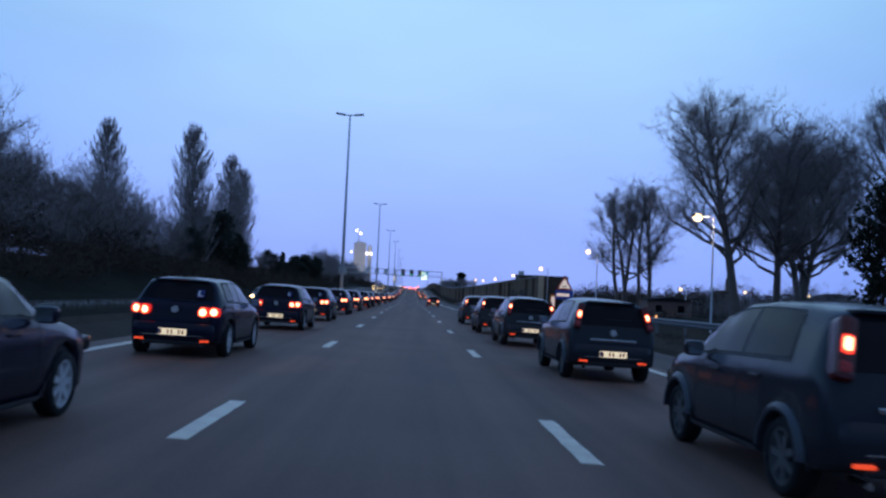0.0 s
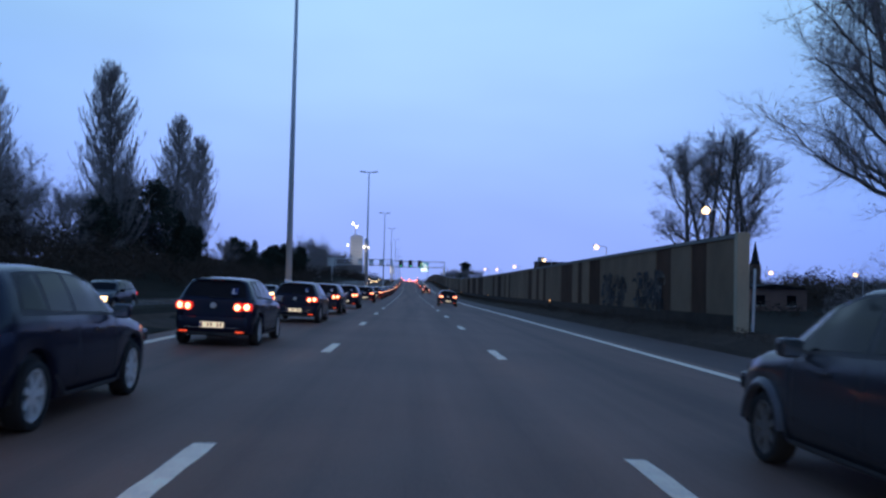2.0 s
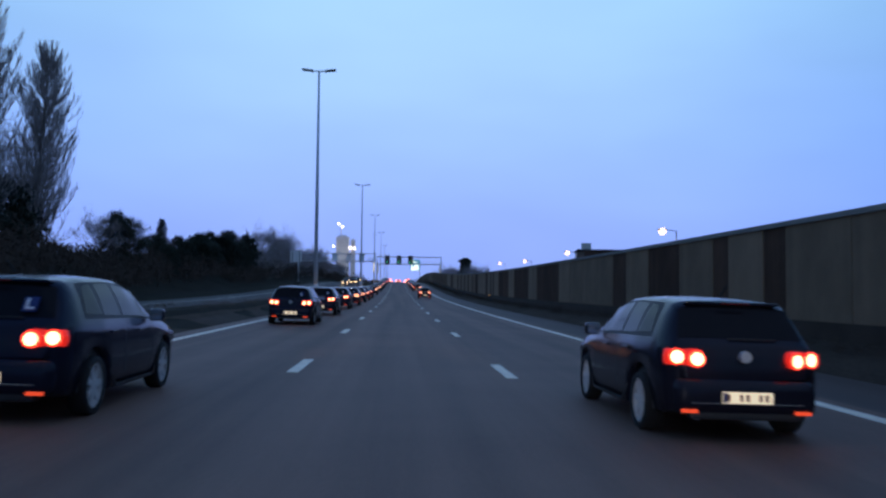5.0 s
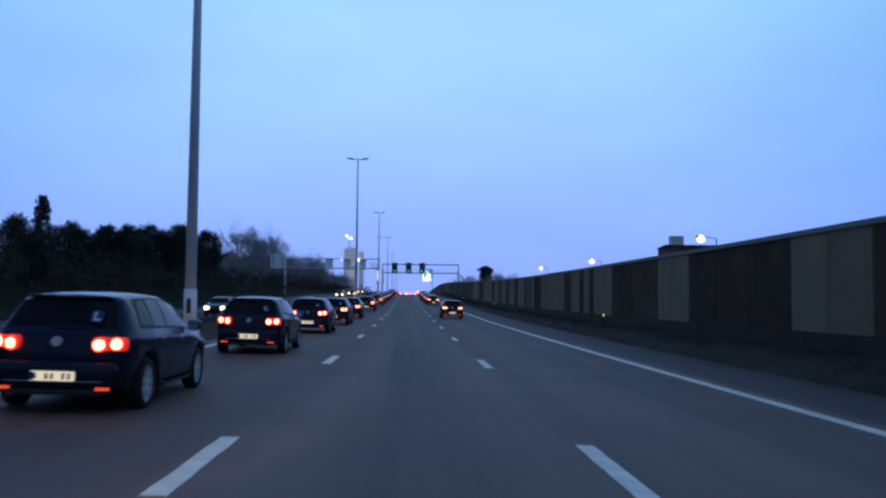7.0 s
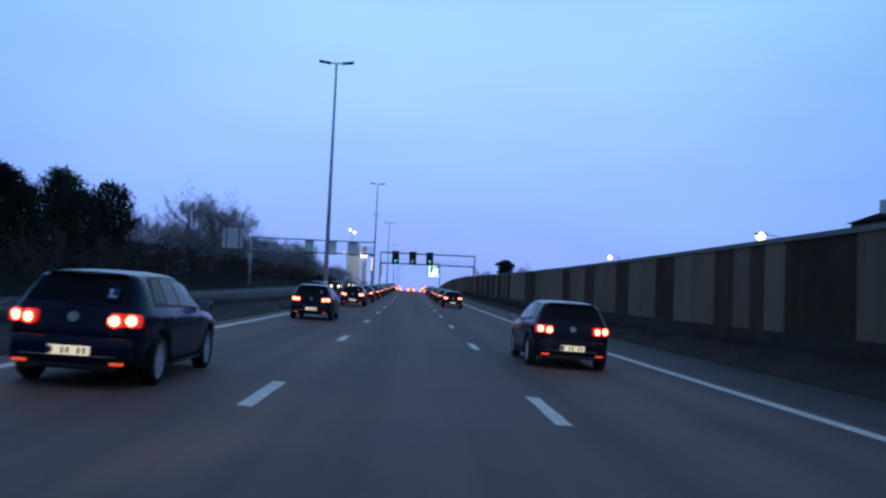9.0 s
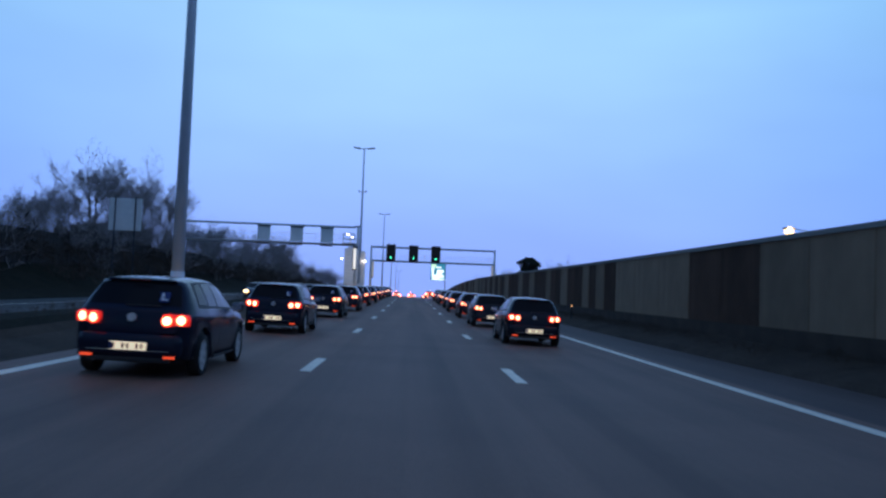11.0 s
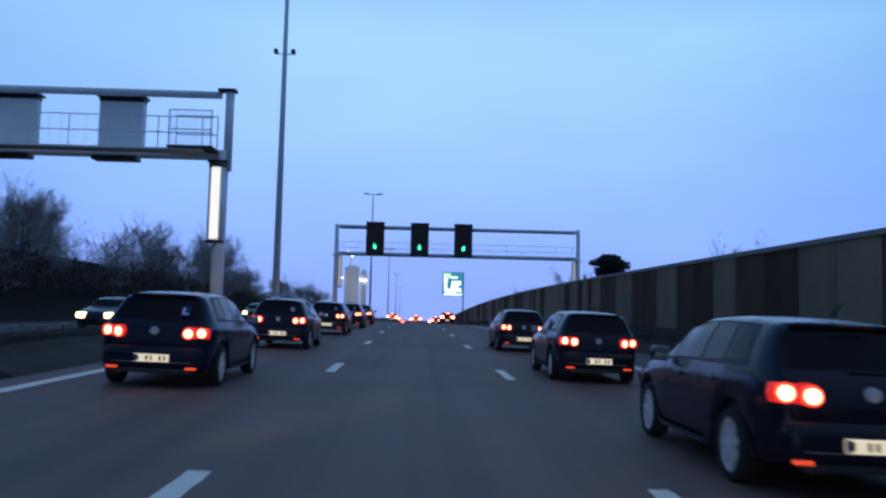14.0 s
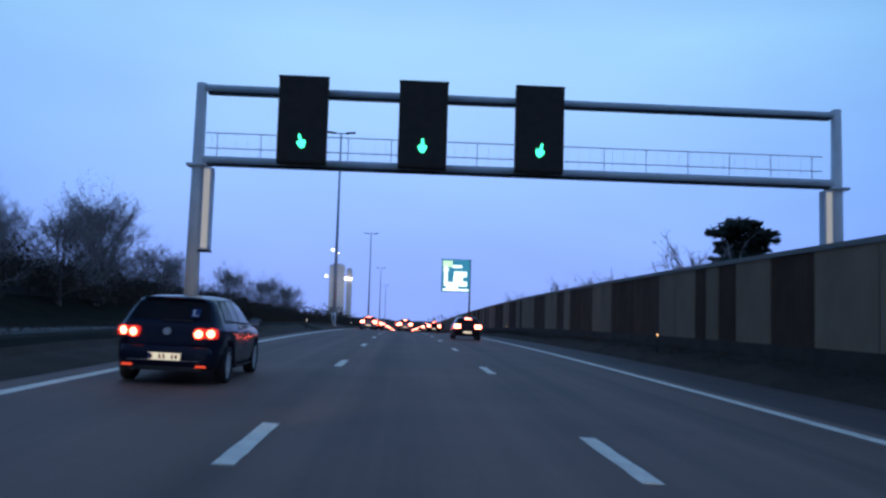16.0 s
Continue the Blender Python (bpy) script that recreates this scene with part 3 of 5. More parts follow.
g = gantry("sign_gantry", -28.2, -7.0, 335.7, 8.5, 6.35, ((-18.1, 0), (-14.15, 0), (-10.5, 0)), -1, 3.4, 6.0)


def board_fence():
    """Dark close-boarded fence along the far bank."""
    e = tagged(empty("board_fence", pose(-32.2, 265, 0)), "dark brown board fence along the far bank", "fence", kind="structure")
    bm = bmesh.new()
    for i in range(12):
        box(bm, 0.03 * (i % 2), 0.17 + 0.335 * i, 1.5, 0.04, 0.32, 3.0)
    me = bpy.data.meshes.new("board_panel")
    bm.to_mesh(me)
    bm.free()
    me.materials.append(M_TIMBER)
    for i in range(88):
        y = 265 + 4.05 * i
        p = new("board_panel", me)
        p.parent = e
        p.matrix_basis = pose(0, y - 265, land(-32.2, y) - 0.1, math.degrees(math.atan(grade(y))), 0, 0)
        if i % 2 == 0:
            part("post", one(box, 0.08, y - 265, land(-32.2, y) + 1.5, 0.14, 0.14, 3.3, 0.02), M_TIMBER, e)


board_fence()

# ---- trees ----
def tube_chain(vs, fs, pts, radii, n):
    """Adds a tapering tube along a line of points."""
    base = len(vs)
    for i, (p, r) in enumerate(zip(pts, radii)):
        d = (pts[min(i + 1, len(pts) - 1)] - pts[max(i - 1, 0)]).normalized()
        u = d.orthogonal().normalized()
        w = d.cross(u)
        for k in range(n):
            a = 2 * math.pi * k / n
            q = p + (u * math.cos(a) + w * math.sin(a)) * r
            vs.append((q.x, q.y, q.z))
    for i in range(len(pts) - 1):
        for k in range(n):
            k2 = (k + 1) % n
            fs.append((base + i * n + k, base + i * n + k2, base + (i + 1) * n + k2, base + (i + 1) * n + k))


def ribbon(vs, fs, rnd, pts, width):
    """A thin twig: a narrow tapering blade, turned at random."""
    w = Vector((rnd.gauss(0, 1), rnd.gauss(0, 1), rnd.gauss(0, 1))).normalized() * width
    b = len(vs)
    n = len(pts)
    for i, p in enumerate(pts[:-1]):
        k = 1 - 0.6 * i / n
        vs.append(tuple(p + w * k))
        vs.append(tuple(p - w * k))
    vs.append(tuple(pts[-1]))
    for i in range(n - 2):
        fs.append((b + 2 * i, b + 2 * i + 1, b + 2 * i + 3, b + 2 * i + 2))
    fs.append((b + 2 * n - 4, b + 2 * n - 3, b + 2 * n - 2))


def limb(rnd, start, d, length, r0, r1, steps, wander, lift):
    pts, radii = [start.copy()], [r0]
    p, d = start.copy(), d.normalized()
    for i in range(steps):
        d = (d + Vector((rnd.gauss(0, wander), rnd.gauss(0, wander), rnd.gauss(0, wander) + lift))).normalized()
        p = p + d * (length / steps)
        pts.append(p.copy())
        radii.append(r0 + (r1 - r0) * (i + 1) / steps)
    return pts, radii


def bare_tree_meshes(seed, h, spread, trunk=0.28, stems=1, limbs=9, twigs=5, base=0.16, fine=0.016, tips=2):
    """A leafless tree: trunk with limbs, and a crown of branches and twigs."""
    rnd = random.Random(seed)
    tv, tf, cv, cf = [], [], [], []
    ends = []
    for s in range(stems):
        lean = Vector((rnd.uniform(-0.2, 0.2), rnd.uniform(-0.2, 0.2), 1)) if stems > 1 else Vector((rnd.uniform(-0.06, 0.06), rnd.uniform(-0.06, 0.06), 1))
        p0 = Vector((rnd.uniform(-0.5, 0.5), rnd.uniform(-0.5, 0.5), -0.3)) if stems > 1 else Vector((0, 0, -0.3))
        pts, rad = limb(rnd, p0, lean, h * 0.72, trunk, trunk * 0.25, 9, 0.045, 0.03)
        rad[0] *= 1.35
        tube_chain(tv, tf, pts, rad, 8)
        for i in range(limbs):
            f = base + (0.95 - base) * (i + rnd.random()) / limbs
            k = f * (len(pts) - 1)
            a = pts[int(k)].lerp(pts[min(int(k) + 1, len(pts) - 1)], k - int(k))
            ang = i * 2.4 + rnd.uniform(-0.5, 0.5)
            up = 0.12 + 1.15 * f
            d = Vector((math.cos(ang), math.sin(ang), up))
            ln = spread * (0.42 + 0.72 * math.sin(math.pi * min(1.0, f + 0.1))) * rnd.uniform(0.8, 1.15)
            r = trunk * (0.5 - 0.3 * f)
            lp, lr = limb(rnd, a, d, ln, r, r * 0.22, 7, 0.14, 0.06)
            tube_chain(tv, tf, lp, lr, 5)
            ends.append((lp, lr, ln))
        ends.append((pts[5:], rad[5:], h * 0.2))
    for lp, lr, ln in ends:
        for j in range(twigs * 2):
            k = rnd.uniform(0.25, 1.0) * (len(lp) - 1)
            a = lp[int(k)].lerp(lp[min(int(k) + 1, len(lp) - 1)], k - int(k))
            d = (lp[-1] - lp[0]).normalized() + Vector((rnd.gauss(0, 0.6), rnd.gauss(0, 0.6), rnd.gauss(0.25, 0.45)))
            bl = ln * rnd.uniform(0.25, 0.5)
            bp, br = limb(rnd, a, d, bl, max(lr[int(k)] * 0.5, fine * 1.6), fine, 3, 0.2, 0.05)
            tube_chain(cv, cf, bp, br, 3)
            for q in range(twigs + 2):
                kk = rnd.uniform(0.3, 1.0) * (len(bp) - 1)
                a2 = bp[int(kk)].lerp(bp[min(int(kk) + 1, len(bp) - 1)], kk - int(kk))
                d2 = (bp[-1] - bp[0]).normalized() + Vector((rnd.gauss(0, 0.7), rnd.gauss(0, 0.7), rnd.gauss(0.2, 0.5)))
                sl = bl * rnd.uniform(0.3, 0.6)
                sp, sr = limb(rnd, a2, d2, sl, fine * 0.9, fine * 0.5, 3, 0.22, 0.03)
                ribbon(cv, cf, rnd, sp, fine)
                for _ in range(tips):
                    a3 = sp[rnd.randrange(1, 4)]
                    d3 = (sp[-1] - sp[0]).normalized() + Vector((rnd.gauss(0, 0.8), rnd.gauss(0, 0.8), rnd.gauss(0.1, 0.5)))
                    e3 = a3 + d3.normalized() * sl * rnd.uniform(0.35, 0.6)
                    w = Vector((rnd.gauss(0, 1), rnd.gauss(0, 1), rnd.gauss(0, 1))).normalized() * fine * 0.8
                    b0 = len(cv)
                    cv += [tuple(a3 + w), tuple(a3 - w), tuple(e3)]
                    cf.append((b0, b0 + 1, b0 + 2))
    k = h / max(v[2] for v in cv)
    tv, cv = [[(x * k, y * k, z * k) for x, y, z in q] for q in (tv, cv)]
    return (tv, tf), (cv, cf)


def poplar_meshes(seed, h, w):
    """A leafless columnar poplar: steep branches in a spindle round the trunk."""
    rnd = random.Random(seed)
    tv, tf, cv, cf = [], [], [], []
    pts, rad = limb(rnd, Vector((0, 0, -0.3)), Vector((0, 0, 1)), h * 0.97, 0.36, 0.03, 14, 0.015, 0.02)
    tube_chain(tv, tf, pts, rad, 9)
    girth = ((0.0, 0.35), (0.1, 0.8), (0.26, 1.0), (0.5, 0.97), (0.74, 0.76), (0.9, 0.44), (1.0, 0.06))
    n = 520
    for i in range(n):
        f = 0.05 + 0.87 * (i + rnd.random()) / n
        k = f * 14
        a = pts[int(k)].lerp(pts[min(int(k) + 1, 14)], k - int(k))
        ang = rnd.uniform(0, 6.283)
        fe = min(0.995, f + rnd.uniform(0.1, 0.24) * (1.15 - f))
        lump = 1.0 + 0.22 * math.sin(3 * ang + 17 * fe) * math.cos(11 * fe)
        r = w * 0.5 * float(np.interp(fe, [q[0] for q in girth], [q[1] for q in girth])) * rnd.uniform(0.35, 1.05) * lump
        c = pts[min(14, int(fe * 14))]
        end = Vector((c.x + math.cos(ang) * r, c.y + math.sin(ang) * r, h * fe))
        mid = a.lerp(end, 0.45) + Vector((math.cos(ang), math.sin(ang), -0.4)) * r * 0.22
        bp = [a, a.lerp(mid, 0.55).lerp(mid, 0.1), mid, mid.lerp(end, 0.5) + Vector((math.cos(ang), math.sin(ang), 0)) * r * 0.05, end]
        r0 = 0.075 * (1.1 - f)
        tube_chain(cv, cf, bp, [r0, r0 * 0.8, r0 * 0.6, r0 * 0.4, 0.014], 4)
        for q in range(32):
            kk = rnd.uniform(0.15, 1.0) * 4
            a2 = bp[int(kk)].lerp(bp[min(int(kk) + 1, 4)], kk - int(kk))
            d2 = Vector((math.cos(ang) * 0.15 + rnd.gauss(0, 0.17), math.sin(ang) * 0.15 + rnd.gauss(0, 0.17), 1))
            sp, sr = limb(rnd, a2, d2, rnd.uniform(0.6, 1.7) * (1.2 - 0.5 * fe), 0.026, 0.014, 3, 0.12, 0.1)
            ribbon(cv, cf, rnd, sp, 0.032)
    return (tv, tf), (cv, cf)


def leafy_meshes(seed, h, w, base, count, size, shape):
    """A dense tree: a short trunk with limbs, and clumps of small blades set round them."""
    rnd = random.Random(seed)
    tv, tf, cv, cf = [], [], [], []
    pts, rad = limb(rnd, Vector((0, 0, -0.3)), Vector((0, 0, 1)), h * 0.9, 0.2, 0.04, 8, 0.04, 0.02)
    tube_chain(tv, tf, pts, rad, 8)
    clumps = []
    nc = 46
    for i in range(nc):
        f = (i + rnd.random()) / nc
        z = base + (h - base) * f
        if shape == "cone":
            r = w * 0.5 * (1 - f) ** 0.8 + 0.15
        elif shape == "tier":
            r = w * 0.5 * (1.05 - 0.75 * f) * (0.5 + 0.5 * math.cos(f * 11) ** 2)
        else:
            r = w * 0.5 * (math.sin(math.pi * (0.18 + 0.8 * f)) ** 0.6)
        ang = i * 2.4 + rnd.uniform(-0.6, 0.6)
        rr = r * (rnd.uniform(0.1, 1.25) if shape == "tier" else rnd.uniform(0.35, 1.0))
        c = Vector((math.cos(ang) * rr, math.sin(ang) * rr, z))
        clumps.append((c, (0.16 + 0.1 * rnd.random()) * w * (0.7 if shape != "round" else 1)))
        st = pts[min(int(f * 7), 8)]
        lp, lr = limb(rnd, st, c - st, (c - st).length, 0.05, 0.02, 3, 0.05, 0.0)
        tube_chain(tv, tf, lp, lr, 4)
    for i in range(count):
        c, r = clumps[rnd.randrange(nc)]
        d = Vector((rnd.gauss(0, 1), rnd.gauss(0, 1), rnd.gauss(0, 0.6))).normalized() * r * rnd.random() ** 0.45
        if shape == "tier":
            d.z *= 0.3
        p = c + d
        a = Vector((rnd.gauss(0, 1), rnd.gauss(0, 1), rnd.gauss(0, 1))).normalized() * size * rnd.uniform(0.6, 1.3)
        b = a.orthogonal().normalized() * size * rnd.uniform(0.25, 0.5)
        b0 = len(cv)
        cv += [tuple(p - a), tuple(p + b), tuple(p + a), tuple(p - b)]
        cf.append((b0, b0 + 1, b0 + 2, b0 + 3))
    return (tv, tf), (cv, cf)


def tree(meshes, label, bark, leaf, category="tree", group=""):
    e = tagged(empty("tree"), label, category, group)
    fromdata("trunk", *meshes[0], bark, e, smooth=True)
    fromdata("crown", *meshes[1], leaf, e)
    return e


def place(proto, first, x, y, scale=1.0, turn=0.0, sink=0.1):
    """Puts a tree on the land; the first call takes the made one, later ones copies."""
    m = pose(x, y, land(x, y) - sink, 0, 0, turn) @ Matrix.Scale(scale, 4)
    if first:
        proto.matrix_basis = m
        return proto
    c = copy_thing(proto, pose(0, 0, 0))
    c.matrix_basis = m
    return c


def grove(proto, spots):
    for i, (x, y, s, turn) in enumerate(spots):
        place(proto, i == 0, x, y, s, turn)


BARE_WIDE = tree(bare_tree_meshes(3, 26, 6.6, 0.42, 1, 32, 9, 0.26, 0.010, 8), "tall leafless broad-crowned tree behind the verge", M_BARK, M_TWIG, group="bare trees")
BARE_PAIR = tree(bare_tree_meshes(8, 18, 3.8, 0.24, 3, 10, 7, 0.28, 0.010, 7), "leafless tree with several slim forking stems", M_BARK, M_TWIG, group="bare trees")
BARE_MID = tree(bare_tree_meshes(21, 11, 4.6, 0.15, 2, 11, 6, 0.12, 0.014, 8), "leafless medium tree with a rounded twiggy crown", M_BARK, M_TWIG, group="bare trees")
BARE_BUSH = tree(bare_tree_meshes(33, 7, 3.6, 0.09, 3, 6, 3, 0.05, 0.017, 3), "leafless many-stemmed shrub on the bank", M_BARK, M_TWIG, "shrub", "bare shrubs")
POPLAR = tree(poplar_meshes(5, 30, 11.0), "tall leafless columnar poplar", M_BARK, M_TWIG, group="poplars")
PINE = tree(leafy_meshes(9, 12, 8.0, 2.5, 5400, 0.30, "round"), "dark dense evergreen with a rounded crown", M_BARK, M_PINE, group="evergreens")
CONE = tree(leafy_meshes(12, 9, 3.6, 0.6, 5000, 0.2, "cone"), "dark slender conical conifer tree", M_BARK, M_PINE, group="evergreens")
CEDAR = tree(leafy_meshes(14, 8.8, 7.5, 2.2, 15000, 0.26, "tier"), "dark conifer with flat tiered branches behind the barrier", M_BARK, M_PINE, group="evergreens")

R1 = random.Random(31)
grove(BARE_WIDE, ((41.9, 97, 1.27, 10), (47.8, 99, 1.12, 130), (52, 101, 1.05, 200), (56, 108, 1.1, 320), (61, 100, 1.3, 250), (62, 122, 1.2, 60), (-50, 66, 0.72, 70)))
grove(BARE_PAIR, ((37.7, 138, 1.36, 0), (41.3, 136, 1.36, 140)))
grove(POPLAR, ((-50.6, 132, 0.84, 0), (-39.7, 143.5, 0.92, 80), (-42.6, 182, 0.94, 160), (-43.4, 199, 0.92, 240)))
PINES = [(-31.5 - 2.5 * (i % 3) - 1.5 * R1.random(), 214 + 3.7 * i, float(np.interp(i, (0, 9, 18), (0.42, 0.47, 0.68))) * R1.uniform(0.9, 1.08), 47 * i) for i in range(19)]
PINES += [(-36 - 4 * (i % 3), 128 + 14 * i, 0.55 + 0.25 * R1.random(), 31 * i) for i in range(6)]
PINES += [(48.5, 64, 1.15, 15), (45.2, 66, 1.2, 140)]
PINES += [(-36.5, 151, 1.0, 30), (-39.5, 147, 0.95, 160), (-35, 208, 0.55, 80), (-37.5, 210, 0.6, 10)]
grove(PINE, PINES)
grove(CONE, ((-33, 152, 0.95, 0), (-37, 345, 0.8, 40), (-36, 226, 0.85, 60)))
grove(CEDAR, ((25.5, 417, 1.12, 20), (70, 62, 1.5, 60), (62, 75, 1.7, 200)))
WOOD = [(-37.5 - 5.5 * (i % 2) - 2 * R1.random(), 48 + 3.7 * i + 2 * R1.random(), (1.58 - 0.025 * i) * R1.uniform(0.85, 1.05), 67 * i) for i in range(23)]
BANK = [(-33 - 5 * (i % 3), 288 + 8 * i + 2 * R1.random(), 0.62 + 0.3 * R1.random(), 83 * i) for i in range(7)]
BANK += [(-34 - 4 * (i % 4), 380 + 10 * i, 0.65 + 0.35 * R1.random(), 57 * i) for i in range(8)]
FAR_BANK = [(-33 - 4 * (i % 2), 472 + 21 * i, 0.85 + 0.055 * i, 71 * i) for i in range(8)]
grove(BARE_MID, WOOD + BANK + FAR_BANK + [(-31, 430, 1.0, 0), (-33, 446, 1.32, 40), (-35, 449, 1.22, 200), (-32, 441, 1.1, 90), (-36, 420, 1.1, 30), (-33, 331, 1.25, 120), (-38.5, 336, 1.4, 10), (-34, 349, 1.25, 300), (-33, 379, 0.95, 60), (-34.5, 340, 1.35, 200), (-33, 462, 0.85, 10), (22.5, 365, 0.72, 10), (25, 368, 0.76, 150), (27.5, 366, 0.7, 260), (-38, 206, 0.78, 70), (24, 455, 0.55, 200)])
grove(BARE_BUSH, [(-31 - 2.5 * (i % 3), 296 + 8 * i, 0.75 + 0.4 * R1.random(), 37 * i) for i in range(24)]
      + [(18.5 + 2.5 * (i % 3), 408 + 7 * i, 0.95 + 0.25 * R1.random(), 61 * i) for i in range(17)]
      + [(15 + 2 * (i % 2), 560 + 16 * i, 0.9, 23 * i) for i in range(6)])


def thicket(name, spots, slim, n_each, blade, material, label, seed):
    """Low dense growth made of many small blades and sticks, uncountable."""
    rnd = random.Random(seed)
    vs, fs = [], []
    for x, y, r, h in spots:
        z0 = land(x, y)
        for i in range(n_each):
            a = rnd.uniform(0, 6.283)
            q = r * math.sqrt(rnd.random())
            px, py = x + q * math.cos(a), y + q * math.sin(a)
            top = h * (1 - (q / r) ** 2 * 0.7) * (0.75 + 0.5 * noise.noise((px * 0.5, py * 0.5, seed)))
            pz = z0 + rnd.random() ** 0.55 * max(0.2, top)
            d = Vector((rnd.gauss(0, 1), rnd.gauss(0, 1), rnd.gauss(0.5, 1))).normalized() * blade * rnd.uniform(0.5, 1.4)
            w = d.orthogonal().normalized() * blade * rnd.uniform(0.12, 0.4) * slim
            b0 = len(vs)
            c = Vector((px, py, pz))
            vs += [tuple(c - d), tuple(c + w), tuple(c + d), tuple(c - w)]
            fs.append((b0, b0 + 1, b0 + 2, b0 + 3))
    return tagged(fromdata(name, vs, fs, material), label, "undergrowth", kind="stuff")


R2 = random.Random(77)
SPOTS = [(-29.5 - R2.random() * 5, 5 + 3.2 * i, 3.2, 3.2 + 2.2 * R2.random()) for i in range(105)]
thicket("bank_undergrowth", SPOTS, 0.45, 420, 0.4, M_SHRUB, "dark tangled undergrowth on the far bank", 4)
SPOTS = [(-30.5 - R2.random() * 4, 340 + 4 * i, 3.0, 2.6 + 1.6 * R2.random()) for i in range(90)]
thicket("bank_undergrowth", SPOTS, 0.7, 330, 0.34, M_SHRUB, "dark low scrub along the far bank", 5)
SPOTS = [(-38 - R2.random() * 14, 10 + 4.5 * i, 5, (6 + 4 * R2.random()) if i < 42 else 2.5 + 1.5 * R2.random()) for i in range(64)]
thicket("wood_edge", SPOTS, 0.7, 420, 0.5, M_SHRUB, "dark mass of the wood behind the bank", 6)
SPOTS = [(-8.0 + R2.uniform(-0.45, 0.45), -10 + 1.1 * i, 0.7, 0.1 + 0.1 * R2.random()) for i in range(640)]
thicket("median_growth", SPOTS, 0.4, 40, 0.07, M_SHRUB, "low dark weeds on the median", 7)
SPOTS = [(9.5 + R2.uniform(-0.4, 0.7), -10 + 1.2 * i, 0.6, 0.18 + 0.25 * R2.random()) for i in range(560)]
thicket("verge_grass", SPOTS, 0.3, 60, 0.12, M_VERGE, "rough dark grass on the verge", 8)
SPOTS = [(26 + R2.random() * 60, -10 + 5 * i, 4, 1.6 + 1.5 * R2.random()) for i in range(30)]
thicket("far_hedges", SPOTS, 0.7, 260, 0.35, M_SHRUB, "dark hedges beyond the service road", 9)
SPOTS = [(60 + R2.random() * 120, 150 + 8 * i, 9, 6 + 3 * R2.random()) for i in range(26)]
thicket("far_trees", SPOTS, 0.7, 380, 0.9, M_SHRUB, "dark line of distant trees", 10)
SPOTS = [(s * (17 + R2.random() * 40) - 6, 620 + 14 * i, 10, (5 if s > 0 else 9) + 4 * R2.random()) for i in range(40) for s in (-1, 1)]
thicket("far_trees", SPOTS, 0.7, 220, 1.0, M_SHRUB, "dark line of distant trees", 11)
SPOTS = [(-29.8 - R2.random() * 3, 400 + 5 * i, 3.6, 4.2 + 2.4 * R2.random()) for i in range(56)]
thicket("bank_undergrowth", SPOTS, 0.7, 420, 0.36, M_SHRUB, "dark scrub climbing the far bank", 12)
SPOTS = [(-44 - R2.random() * 9, 40 + 2.9 * i, 4.5, 14.8 - 0.2 * i + 2 * R2.random()) for i in range(32)]
thicket("wood_twigs", SPOTS, 0.16, 1700, 0.6, M_TWIG, "grey brown mass of bare twigs in the wood", 13)
SPOTS = [(-35 - R2.random() * 6, 292 + 3.4 * i, 3.2, 4.4 + 2.6 * R2.random()) for i in range(74) if not 19 <= i <= 24]
thicket("scrub_twigs", SPOTS, 0.2, 520, 0.46, M_TWIG, "grey brown mass of bare scrub on the bank", 14)
SPOTS = [(30 + R2.random() * 110, 150 + 1.1 * i, 6, 4.8 + 2.4 * R2.random()) for i in range(44) for k in range(2)]
thicket("far_hedges", SPOTS, 0.9, 1600, 0.3, M_SHRUB, "dark tree line behind the low houses", 15)
SPOTS = [(42 + R2.random() * 22, 102 + R2.random() * 12, 4, 5 + 3 * R2.random()) for i in range(16)]
thicket("scrub_twigs", SPOTS, 0.2, 1100, 0.42, M_TWIG, "grey brown bare scrub under the tall trees", 16)

